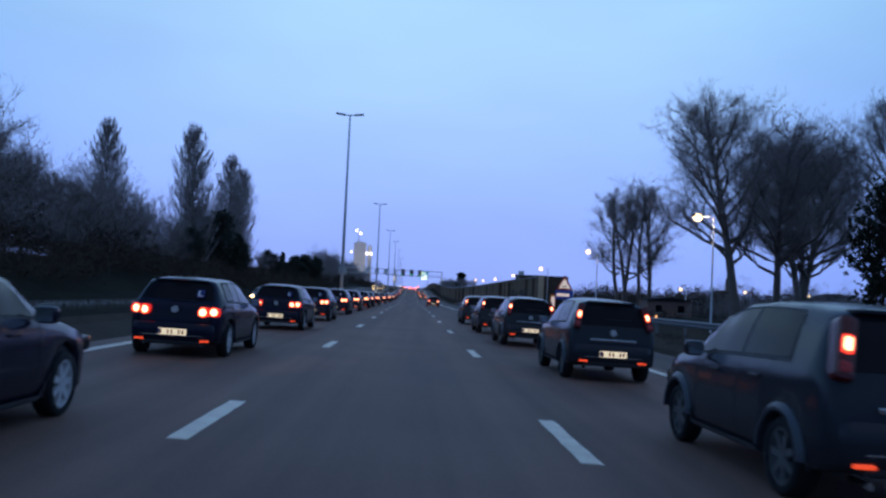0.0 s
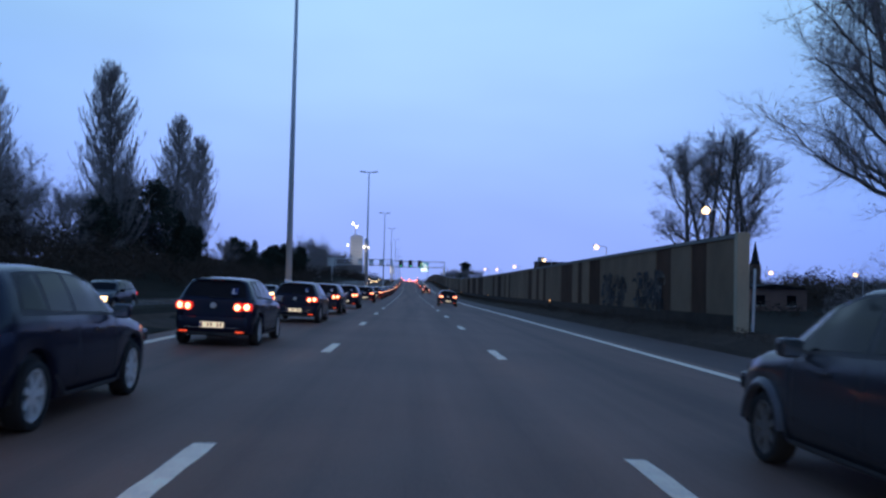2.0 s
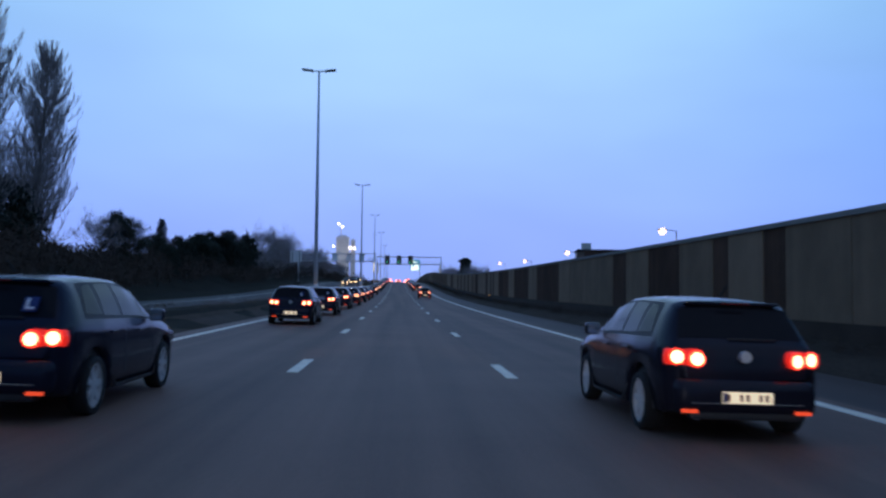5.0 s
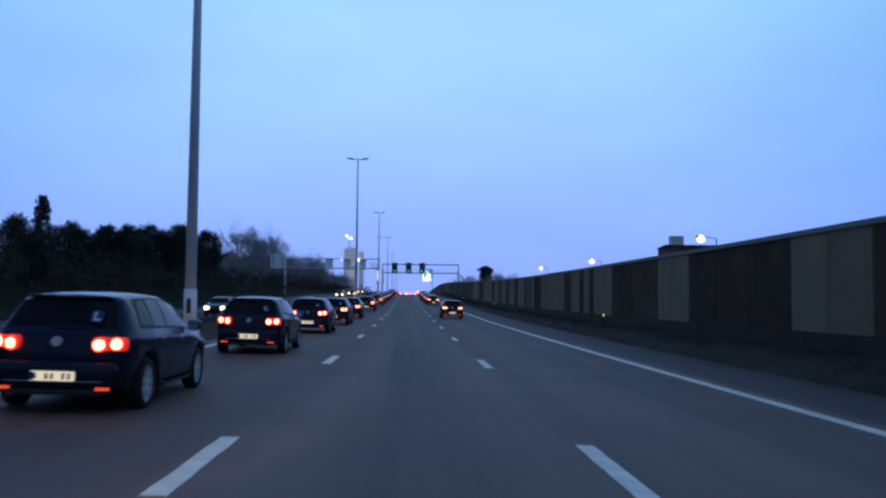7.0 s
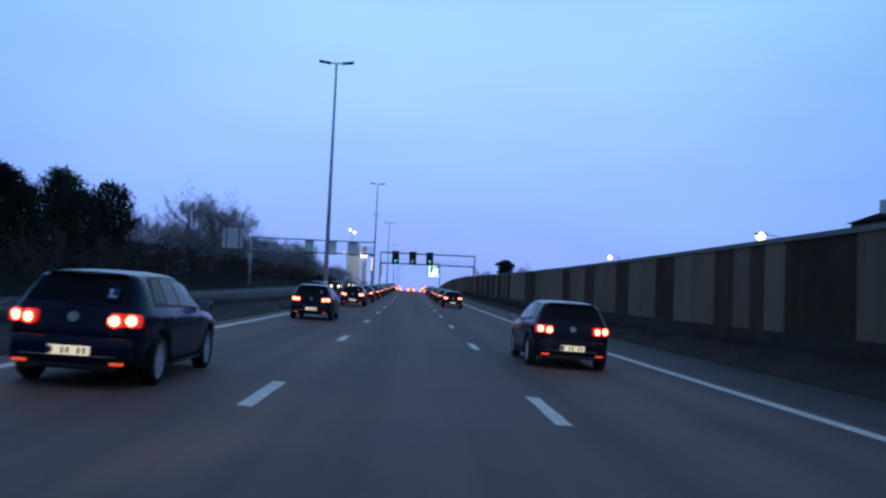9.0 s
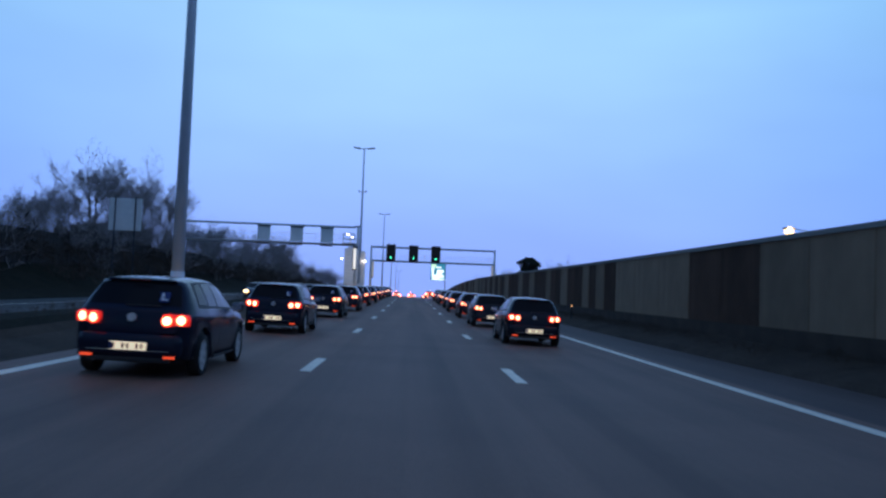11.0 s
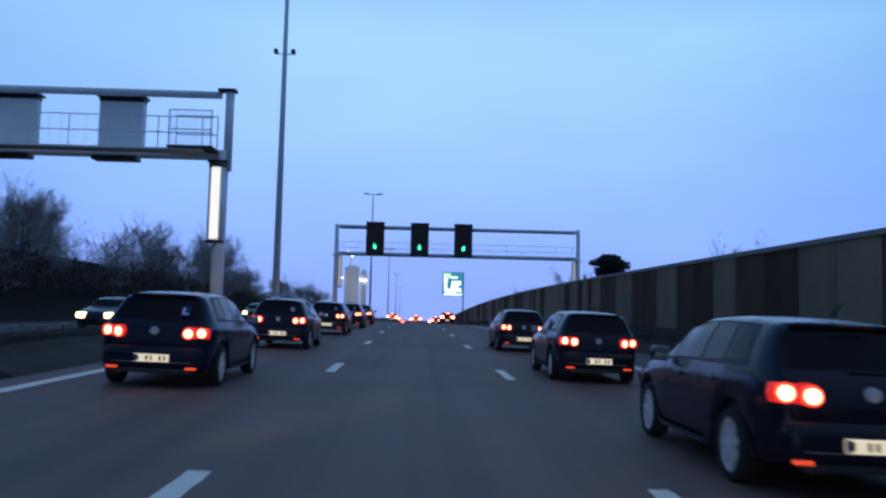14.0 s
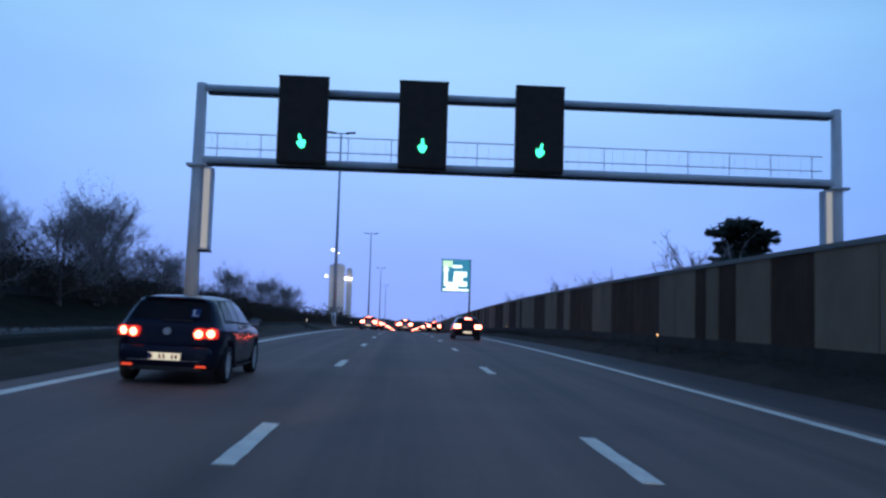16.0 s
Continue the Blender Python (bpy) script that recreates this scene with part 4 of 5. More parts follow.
# ---- vehicles ----
class Shell:
    """The skin of a car: y runs from the rear bumper forward, s from the sill over the side to the roof's middle line."""

    def __init__(self, length, width, tables, axles, wheel_r):
        self.L, self.W, self.t, self.axles, self.r = length, width, tables, axles, wheel_r

    def at(self, key, y):
        ys, vs = self.t[key]
        return float(np.interp(y, ys, vs))

    def ring(self, y):
        """Points of the half section at y: (x, z)."""
        w = self.W / 2 * self.at("plan", y)
        zb = self.at("sill", y)
        for a in self.axles:
            d = abs(y - a)
            if d < self.r + 0.07:
                zb = max(zb, self.r + math.sqrt((self.r + 0.07) ** 2 - d * d) - 0.0)
        belt, roof = self.at("belt", y), self.at("roof", y)
        wr = self.W / 2 * self.at("roofplan", y)
        zm = max(zb + 0.02, min(0.62, belt - 0.12))
        return [(0.0, zb), (w * 0.9, zb), (w * 0.985, zb + 0.03), (w, max(zm, zb + 0.05)), (w * 0.985, max(belt - 0.10, zb + 0.07)), (w * 0.955, belt),
                (wr + (w * 0.955 - wr) * 0.45, belt + (roof - belt) * 0.55), (wr, belt + (roof - belt) * 0.87), (wr * 0.87, belt + (roof - belt) * 0.945), (wr * 0.5, belt + (roof - belt) * 0.985), (0.0, roof)]

    def point(self, y, s, side):
        ring = self.ring(y)
        k = min(max(s, 0), len(ring) - 1)
        i = min(int(k), len(ring) - 2)
        f = k - i
        x = ring[i][0] + (ring[i + 1][0] - ring[i][0]) * f
        z = ring[i][1] + (ring[i + 1][1] - ring[i][1]) * f
        return Vector((side * x, y, z))

    def body(self, step=0.06):
        ys = sorted(set([0.0, 0.015, 0.05, 0.1, 0.16, 0.24, 0.32, 0.4, 0.5, 0.6] + [round(0.7 + step * i, 3) for i in range(int((self.L - 1.0) / step))]
                        + [self.L - 0.3, self.L - 0.2, self.L - 0.12, self.L - 0.05, self.L - 0.015, self.L]))
        bm = bmesh.new()
        rows = []
        for y in ys:
            ring = self.ring(y)
            row = [bm.verts.new((-x, y, z)) for x, z in ring] + [bm.verts.new((x, y, z)) for x, z in reversed(ring[1:-1])]
            rows.append(row)
        m = len(rows[0])
        for a, b in zip(rows, rows[1:]):
            for i in range(m):
                j = (i + 1) % m
                bm.faces.new((a[i], a[j], b[j], b[i]))
        bm.faces.new(rows[0])
        bm.faces.new(rows[-1][::-1])
        bmesh.ops.recalc_face_normals(bm, faces=bm.faces[:])
        return bm

    def patch(self, corners, side, lift=0.006, nu=8, nv=6):
        """A curved panel laid on the skin. corners: (y, s) at four corners."""
        bm = bmesh.new()
        grid = []
        (a, b, c, d) = [Vector((q[0], q[1])) for q in corners]
        for i in range(nu + 1):
            u = i / nu
            row = []
            for j in range(nv + 1):
                v = j / nv
                q = a.lerp(b, u).lerp(d.lerp(c, u), v)
                p = self.point(q.x, q.y, side)
                e = 0.01
                ty = self.point(q.x + e, q.y, side) - self.point(q.x - e, q.y, side)
                ts = self.point(q.x, q.y + 0.05, side) - self.point(q.x, q.y - 0.05, side)
                nrm = ty.cross(ts)
                if nrm.length > 1e-9:
                    nrm.normalize()
                out = Vector((p.x, 0, p.z - 0.7))
                if nrm.dot(out) < 0:
                    nrm = -nrm
                row.append(bm.verts.new(p + nrm * lift))
            grid.append(row)
        for i in range(nu):
            for j in range(nv):
                bm.faces.new((grid[i][j], grid[i + 1][j], grid[i + 1][j + 1], grid[i][j + 1]))
        bmesh.ops.recalc_face_normals(bm, faces=bm.faces[:])
        return bm


HATCH = Shell(4.2, 1.79, {
    "plan": ((0, 0.03, 0.08, 0.18, 0.4, 1.0, 2.8, 3.6, 3.95, 4.12, 4.2), (0.72, 0.81, 0.865, 0.905, 0.95, 1.0, 1.0, 0.98, 0.92, 0.80, 0.66)),
    "sill": ((0, 0.1, 0.4, 3.7, 4.2), (0.34, 0.28, 0.22, 0.2, 0.26)),
    "belt": ((0, 0.04, 0.12, 0.3, 0.6, 2.4, 2.9, 3.4, 3.9, 4.1, 4.2), (0.62, 0.90, 0.96, 0.99, 0.985, 0.94, 0.93, 0.88, 0.78, 0.66, 0.52)),
    "roof": ((0, 0.04, 0.10, 0.16, 0.38, 0.50, 1.0, 1.6, 2.1, 2.5, 2.95, 3.4, 3.9, 4.1, 4.2), (0.66, 0.935, 1.0, 1.05, 1.375, 1.435, 1.47, 1.48, 1.455, 1.36, 1.03, 0.94, 0.82, 0.69, 0.54)),
    "roofplan": ((0, 0.12, 0.4, 1.0, 1.7, 2.4, 2.95, 3.4, 4.2), (0.76, 0.77, 0.66, 0.69, 0.70, 0.69, 0.80, 0.8, 0.6)),
}, (0.78, 3.36), 0.315)

MPV = Shell(4.05, 1.72, {
    "plan": ((0, 0.03, 0.12, 0.35, 1.0, 2.8, 3.5, 3.85, 4.0, 4.05), (0.88, 0.94, 0.97, 0.99, 1.0, 1.0, 0.98, 0.92, 0.80, 0.70)),
    "sill": ((0, 0.1, 0.4, 3.6, 4.05), (0.38, 0.32, 0.26, 0.24, 0.3)),
    "belt": ((0, 0.04, 0.12, 0.3, 0.6, 2.4, 2.9, 3.4, 3.8, 3.95, 4.05), (0.68, 0.96, 1.02, 1.05, 1.04, 0.99, 0.98, 0.95, 0.86, 0.74, 0.6)),
    "roof": ((0, 0.04, 0.09, 0.16, 0.30, 0.45, 1.0, 1.6, 2.1, 2.5, 3.1, 3.5, 3.8, 3.95, 4.05), (0.72, 1.0, 1.12, 1.30, 1.50, 1.55, 1.60, 1.615, 1.59, 1.48, 1.06, 1.0, 0.9, 0.77, 0.62)),
    "roofplan": ((0, 0.12, 0.5, 1.5, 2.4, 2.95, 3.4, 4.05), (0.76, 0.75, 0.70, 0.70, 0.69, 0.80, 0.8, 0.6)),
}, (0.72, 3.3), 0.315)


def wheel(parent, x, y, r, side, metal):
    w = part("wheel", one(rod, (x - side * 0.1, y, r), (x - side * 0.06, y, r), 0.10, 0.10, 12), M_TRIM, parent)
    bm = bmesh.new()
    prof = [(r * 0.62, -0.09), (r * 0.93, -0.1), (r, -0.075), (r, 0.075), (r * 0.94, 0.1), (r * 0.76, 0.095)]
    n = 28
    rings = [[bm.verts.new((x + side * (o - 0.1), y + math.cos(2 * math.pi * i / n) * q, r + math.sin(2 * math.pi * i / n) * q)) for i in range(n)] for q, o in prof]
    for a, b in zip(rings, rings[1:]):
        for i in range(n):
            j = (i + 1) % n
            bm.faces.new((a[i], a[j], b[j], b[i]))
    bmesh.ops.recalc_face_normals(bm, faces=bm.faces[:])
    part("tyre", bm, M_TYRE, w, smooth=True)
    bm = bmesh.new()
    hub = x + side * -0.02
    rod(bm, (hub - side * 0.03, y, r), (hub, y, r), 0.06, 0.05, 10)
    for i in range(7):
        a = 2 * math.pi * i / 7 + 0.3
        m = Matrix.Translation((hub - side * 0.02, y, r)) @ Matrix.Rotation(a, 4, "X")
        box(bm, 0, 0, r * 0.40, 0.03, 0.062, r * 0.66, 0.0, m)
    prof = [(r * 0.77, 0.0), (r * 0.66, 0.0), (r * 0.62, -0.05)]
    rings = [[bm.verts.new((hub + side * o, y + math.cos(2 * math.pi * i / n) * q, r + math.sin(2 * math.pi * i / n) * q)) for i in range(n)] for q, o in prof]
    for a, b in zip(rings, rings[1:]):
        for i in range(n):
            j = (i + 1) % n
            bm.faces.new((a[i], a[j], b[j], b[i]))
    part("rim", bm, metal, w)
    return w


def arch_ring(s, W, a, r):
    """A flared lip round a wheel opening."""
    bm = bmesh.new()
    rows = []
    for i in range(19):
        t = math.radians(4 + 172 * i / 18)
        rows.append([bm.verts.new((s * (W + o), a + math.cos(t) * q, max(0.2, r + math.sin(t) * q))) for q, o in ((r + 0.05, -0.06), (r + 0.05, 0.025), (r + 0.08, 0.03), (r + 0.13, -0.01), (r + 0.13, -0.06))])
    for p, q in zip(rows, rows[1:]):
        for i in range(4):
            bm.faces.new((p[i], p[i + 1], q[i + 1], q[i]))
    bmesh.ops.recalc_face_normals(bm, faces=bm.faces[:])
    return bm


def car(name, label, shell, colour, group, learner=False, mpv=False, oncoming=False, beams=()):
    """One car with its panels; the origin lies on the road below the rear axle."""
    e = tagged(empty(name), label, "car", group)
    off = -shell.axles[0]
    parts = []

    def add(*a, **k):
        o = part(*a, **k)
        parts.append(o)
        return o

    add("body", shell.body(), colour, e, smooth=True)
    W = shell.W / 2
    L = shell.L
    top = 0.08 if mpv else 0.0
    ya, yb = (0.62, 2.62) if not mpv else (0.5, 2.75)
    for s in (-1, 1):
        if not mpv:
            add("side_window", shell.patch(((ya, 5.35), (ya + 0.42, 5.3), (ya + 0.42, 6.85), (ya + 0.2, 6.75)), s), M_GLASS, e, smooth=True)
        yw = 0.72 if mpv else ya + 0.47
        y0 = yw - 0.05 if mpv else ya - 0.05
        add("window_surround", shell.patch(((y0, 5.14), (yb + 0.1, 5.14), (yb - 0.36, 7.0), (y0 + 0.16, 7.0)), s, 0.003, 24, 6), M_TRIM, e, smooth=True)
        add("side_window", shell.patch(((yw, 5.28), (1.62, 5.25), (1.62, 6.9), (yw + 0.08, 6.86)), s), M_GLASS, e, smooth=True)
        add("door_pillar", shell.patch(((1.62, 5.25), (1.70, 5.25), (1.70, 6.9), (1.62, 6.9)), s, 0.005, 2, 6), M_TRIM, e)
        add("side_window", shell.patch(((1.70, 5.25), (yb, 5.25), (yb - 0.36, 6.75), (1.70, 6.9)), s), M_GLASS, e, smooth=True)
        add("sill_trim", shell.patch(((1.15, 1.6), (3.0, 1.6), (3.0, 2.1), (1.15, 2.1)), s, 0.012), M_TRIM, e)
        mi = add("mirror", one(box, s * (W + 0.07), 2.62, shell.at("belt", 2.6) + 0.08, 0.2, 0.14, 0.16, 0.05), colour, e)
        part("mirror_glass", one(box, s * (W + 0.07), 2.545, shell.at("belt", 2.6) + 0.08, 0.16, 0.012, 0.12), M_CHROME, mi)
        for y in (1.25, 2.2):
            add("door_handle", one(box, s * (W * 0.985 + 0.012), y, shell.at("belt", y) - 0.1, 0.03, 0.2, 0.03, 0.01), colour, e)
        for y in (1.66, 2.72):
            add("door_seam", shell.patch(((y, 2.4), (y + 0.012, 2.4), (y + 0.012, 5.0), (y, 5.0)), s, 0.003, 2, 8), M_TRIM, e)
        for a in shell.axles:
            wheel(e, s * (W - 0.015), a, shell.r, s, M_DULLRIM if mpv else M_RIM)
            bm = bmesh.new()
            rod(bm, (s * (W * 0.55), a, shell.r), (s * (W * 0.9), a, shell.r), shell.r + 0.06, shell.r + 0.06, 24)
            bmesh.ops.bisect_plane(bm, geom=bm.verts[:] + bm.edges[:] + bm.faces[:], plane_co=(0, 0, 0.27), plane_no=(0, 0, -1), clear_outer=True)
            add("wheel_arch_liner", bm, M_TRIM, e)
            if mpv:
                add("wheel_arch", arch_ring(s, W, a, shell.r), M_ARCH, e, "flared grey plastic wheel arch")
        # rear lamp clusters
        lz = 0.845 + top
        if mpv:
            tilt = Matrix.Translation((s * W * 0.765, 0.15, 1.22)) @ Matrix.Rotation(radians(-20), 4, "X") @ Matrix.Rotation(radians(-s * 13), 4, "Y")
            cl = add("tail_light", one(box, 0, 0, 0, 0.15, 0.2, 0.52, 0.05, tilt), M_LENS, e, "tall dark red tail light with its upper half lit")
            part("lit_half", one(box, s * 0.004, -0.02, 0.02, 0.10, 0.185, 0.17, 0.04, tilt), M_TAILRING, cl)
            part("bulb", one(box, s * 0.004, -0.035, 0.02, 0.07, 0.175, 0.12, 0.03, tilt), M_TAILHOT, cl)
            part("clear_lens", one(box, s * 0.004, -0.015, -0.16, 0.10, 0.18, 0.11, 0.03, tilt), M_REDF, cl)
        else:
            cl = add("tail_light", one(box, 0, 0, 0, 0.40, 0.2, 0.185, 0.07, Matrix.Translation((s * W * 0.685, 0.10, lz)) @ Matrix.Rotation(radians(s * 22), 4, "Z")), M_TAIL, e, "lit red tail light")
        for dx in ((-0.1, 0.095) if not mpv else ()):
            for nm, rr, yy, m in (("lamp_ring", 0.088, -0.018, M_TAILRING), ("bulb", 0.066, -0.034, M_TAILHOT)):
                b = bmesh.new()
                bmesh.ops.create_uvsphere(b, u_segments=16, v_segments=8, radius=rr, matrix=Matrix.Translation((s * (W * 0.685) + s * dx * 0.93, yy + 0.02 + dx * 0.40, lz + dx * 0.06)) @ Matrix.Rotation(radians(s * 22), 4, "Z") @ Matrix.Diagonal((1, 0.3, 1, 1)))
                part(nm, b, m, cl)
        add("reflector", one(box, s * (W * 0.655), -0.05, 0.315 + top, 0.17, 0.03, 0.036, 0.01), M_REFLECTRED, e, "red reflector in the bumper")
        add("head_light", one(box, s * (W * 0.66), L - 0.13, 0.66, 0.36, 0.36, 0.24 if oncoming else 0.17, 0.05), M_HEAD if oncoming else M_GLASS, e)
    # windows of front and rear
    yr0, yr1 = (0.155, 0.39) if not mpv else (0.07, 0.29)
    for s in (-1, 1):
        add("rear_window", shell.patch(((yr0, 7.2), (yr1 - 0.01, 7.25), (yr1 - 0.01, 10), (yr0, 10)), s, 0.006), M_GLASS, e, smooth=True)
        add("windscreen", shell.patch(((2.5, 7.2), (2.93, 7.2), (2.93, 10), (2.5, 10)), s, 0.006), M_GLASS, e, smooth=True)
    zr = shell.at("roof", 0.5)
    add("spoiler", one(box, 0, yr1 + 0.05, zr - 0.03, W * 1.12, 0.2, 0.035, 0.014, None), colour, e)
    add("brake_light", one(box, 0, yr1 - 0.1, zr - 0.03, 0.3, 0.03, 0.025, 0.005), M_LENS, e)
    add("bumper", one(box, 0, 0.06, 0.46 + top, W * (1.76 if mpv else 1.66), 0.25, 0.38, 0.12), colour, e, smooth=True)
    add("bumper_insert", one(box, 0, 0.03, 0.28 + top, W * 1.3, 0.14, 0.10, 0.03), M_TRIM, e)
    add("bumper_strip", one(box, 0, -0.068, 0.40 + top, W * 1.3, 0.012, 0.012), M_CHROME, e)
    pl = add("number_plate", one(box, 0, -0.072, 0.46 + top, 0.52, 0.02, 0.115, 0.006), M_PLATE, e, "lit pale number plate with unreadable bars")
    for i in (0, 2, 3, 5, 6):
        part("plate_bar", one(box, -0.2 + 0.066 * i, -0.085, 0.46 + top, 0.032, 0.006, 0.07), M_PLATEBAR, pl)
    part("plate_band", one(box, -0.235, -0.085, 0.46 + top, 0.045, 0.006, 0.1), M_LBLUE, pl, "blue band at the plate's end")
    if mpv:
        add("tailgate_trim", one(box, 0, -0.012, 0.80, 0.9, 0.03, 0.05, 0.012), M_CHROME, e, "bright trim strip above the plate")
        add("tailgate_seam", one(box, 0, -0.004, 0.62, W * 1.5, 0.012, 0.012), M_TRIM, e)
    add("emblem", one(rod, (0, 0.03, 0.865 + top), (0, -0.025, 0.865 + top), 0.062, 0.058, 20), M_RIM, e, "round chrome emblem")
    add("wiper", one(box, 0.12, 0.12, 1.04 + top * 2, 0.5, 0.02, 0.02, 0.004, None), M_TRIM, e)
    add("antenna", one(rod, (0, yr1 + 0.3, zr + 0.06), (0, yr1 + 0.12, zr + 0.17), 0.014, 0.006, 6), M_TRIM, e)
    add("exhaust", one(rod, (-0.5, -0.02, 0.25), (-0.5, 0.25, 0.25), 0.03, 0.03, 10), M_CHROME, e)
    if learner:
        m = Matrix.Translation((0.40, 0.195, 1.17)) @ Matrix.Rotation(radians(-34), 4, "X")
        ls = add("learner_sign", one(box, 0, 0, 0, 0.14, 0.012, 0.17, 0.0, m), M_LBLUE, e, "blue sign with a white letter L")
        b = bmesh.new()
        box(b, -0.028, -0.009, 0.0, 0.03, 0.008, 0.125, 0, m)
        box(b, 0.01, -0.009, -0.05, 0.075, 0.008, 0.026, 0, m)
        part("letter", b, M_WHITE, ls)
    # beams aimed across the lanes are added fill that brightens the road
    for target, low, cone, watts, tone in beams:
        l = new("headlight_beam", bpy.data.lights.new("headlight_beam", "SPOT"))
        l.data.energy, l.data.color, l.data.spot_size, l.data.spot_blend, l.data.shadow_soft_size = watts, tone, radians(cone), 1.0, 0.08
        l.parent = e
        l.matrix_basis = look((math.copysign(0.9, target), L + 0.25, 0.66), (target, L + 20, low))
    for o in parts + [c for c in e.children if c not in parts]:
        o.matrix_basis = pose(0, off, 0) @ o.matrix_basis
    return e


def drive(proto, first, x, y, turn=0.0):
    m = on_road(x, y) if x > -8 else pose(x, y, opp_z(x, y), 0, 0, 180)
    if first:
        proto.matrix_basis = m @ Matrix.Scale(0.965, 4)
        return proto
    return copy_thing(proto, m)


# tones: warm for headlights, the second for the added cross-lane fill
HALOGEN, FILL_TONE = (1.0, 0.72, 0.46), (0.84, 0.82, 0.86)
NAVY_CAR = car("hatchback_car", "dark blue hatchback with lit tail lights and a learner sign", HATCH, P_NAVY, "cars in the left lane", learner=True, beams=((-2.2, 0.3, 10, 1500, HALOGEN), (6.0, 0.42, 18, 1300, FILL_TONE)))
BLACK_CAR = car("hatchback_car", "black hatchback with lit tail lights", HATCH, P_BLACK, "cars in the right lane", beams=((-4.6, 0.42, 16, 1100, FILL_TONE),))
GREY_CAR = car("compact_van_car", "grey green tall compact car with lit tail lights", MPV, P_GREY, "cars in the right lane", mpv=True, beams=((-4.6, 0.42, 16, 1100, FILL_TONE),))


def far_car(colour, label):
    """A simpler car for the traffic far ahead: skin, glass, lamps, plate and wheels."""
    e = tagged(empty("hatchback_car"), label, "car", "distant traffic")
    off = pose(0, -HATCH.axles[0], 0)
    made = [part("body", HATCH.body(0.2), colour, e, smooth=True)]
    for s in (-1, 1):
        made.append(part("rear_window", HATCH.patch(((0.155, 7.2), (0.38, 7.25), (0.38, 10), (0.155, 10)), s, 0.006, 3, 3), M_GLASS, e))
        made.append(part("tail_light", one(box, s * 0.66, 0.05, 0.86, 0.40, 0.2, 0.24, 0.04), M_FARTAIL, e, "bright red brake light"))
        for a in HATCH.axles:
            made.append(part("wheel", one(rod, (s * 0.7, a, HATCH.r), (s * 0.88, a, HATCH.r), HATCH.r, HATCH.r, 14), M_TYRE, e))
    made.append(part("brake_light", one(box, 0, 0.33, 1.36, 0.4, 0.05, 0.06), M_FARTAIL, e, "lit high brake light"))
    made.append(part("number_plate", one(box, 0, -0.02, 0.49, 0.54, 0.03, 0.13), M_PLATE, e))
    for o in made:
        o.matrix_basis = off
    return e


FAR_CARS = [far_car(P_SILVER, "silver hatchback braking in the queue ahead"), far_car(P_BLACK, "black hatchback braking in the queue ahead"), far_car(P_RED, "dark red hatchback braking in the queue ahead")]
ONCOMING = car("hatchback_car", "dark oncoming car with lit headlights", HATCH, P_BLACK, "oncoming traffic", oncoming=True, beams=((0.0, 0.25, 32, 500, HALOGEN),))

LEFT_LANE = ((-4.05, 368.25), (-3.95, 355.4), (-3.95, 343.9), (-4.0, 331.5), (-3.95, 320.2), (-3.9, 307.0), (-3.95, 296.1), (-3.9, 283.4), (-3.95, 272.4), (-3.95, 259.1),
             (-3.97, 247.3), (-3.98, 223.6), (-4.0, 200.1), (-3.95, 187.3), (-4.0, 176.7), (-3.95, 164.2), (-4.1, 153.3), (-4.05, 140.5),
             (-4.05, 129.1), (-4.05, 106.3), (-4.05, 83.5), (-4.15, 71.4), (-4.1, 61.5), (-4.15, 49.7), (-4.15, 39.0), (-4.1, 27.8), (-4.05, 18.4), (-4.0, 7.05), (-3.95, -2.95))
for i, (x, y) in enumerate(LEFT_LANE):
    drive(NAVY_CAR, i == 0, x, y)
RIGHT_LANE = ((3.45, 282.0), (3.55, 260.1), (3.45, 271.8), (3.35, 293.3), (3.45, 303.2), (3.4, 314.3), (3.5, 324.4), (3.5, 335.8), (3.4, 207.4), (3.3, 106.3))
for i, (x, y) in enumerate(RIGHT_LANE):
    drive(BLACK_CAR, i == 0, x, y)
for i, (x, y) in enumerate(((3.9, -2.05), (3.9, 7.45), (3.85, 17.7), (3.75, 26.0), (3.75, 36.4))):
    drive(GREY_CAR, i == 0, x, y)
R3 = random.Random(5)
queue = [(-3.7, 441.0), (3.7, 406.0), (-3.6, 463.9), (0.1, 452.0), (3.7, 458.0), (-0.2, 471.0), (3.6, 482.0), (-3.8, 484.0), (0.1, 489.0)]
queue += [(lane + R3.uniform(-0.3, 0.3), 508 + 27 * i + R3.uniform(-9, 9)) for i in range(9) for lane in (-3.7, 0, 3.7) if R3.random() > 0.2]
for i, (x, y) in enumerate(queue):
    drive(FAR_CARS[i % 3], i < 3, x, y)
for i, (x, y) in enumerate(((-13.4, 70), (-13.1, 111), (-12.0, 325.0), (-13.2, 345), (-13.2, 378), (-17.4, 384), (-13.5, 205), (-13.2, 308))):
    drive(ONCOMING, i == 0, x, y)

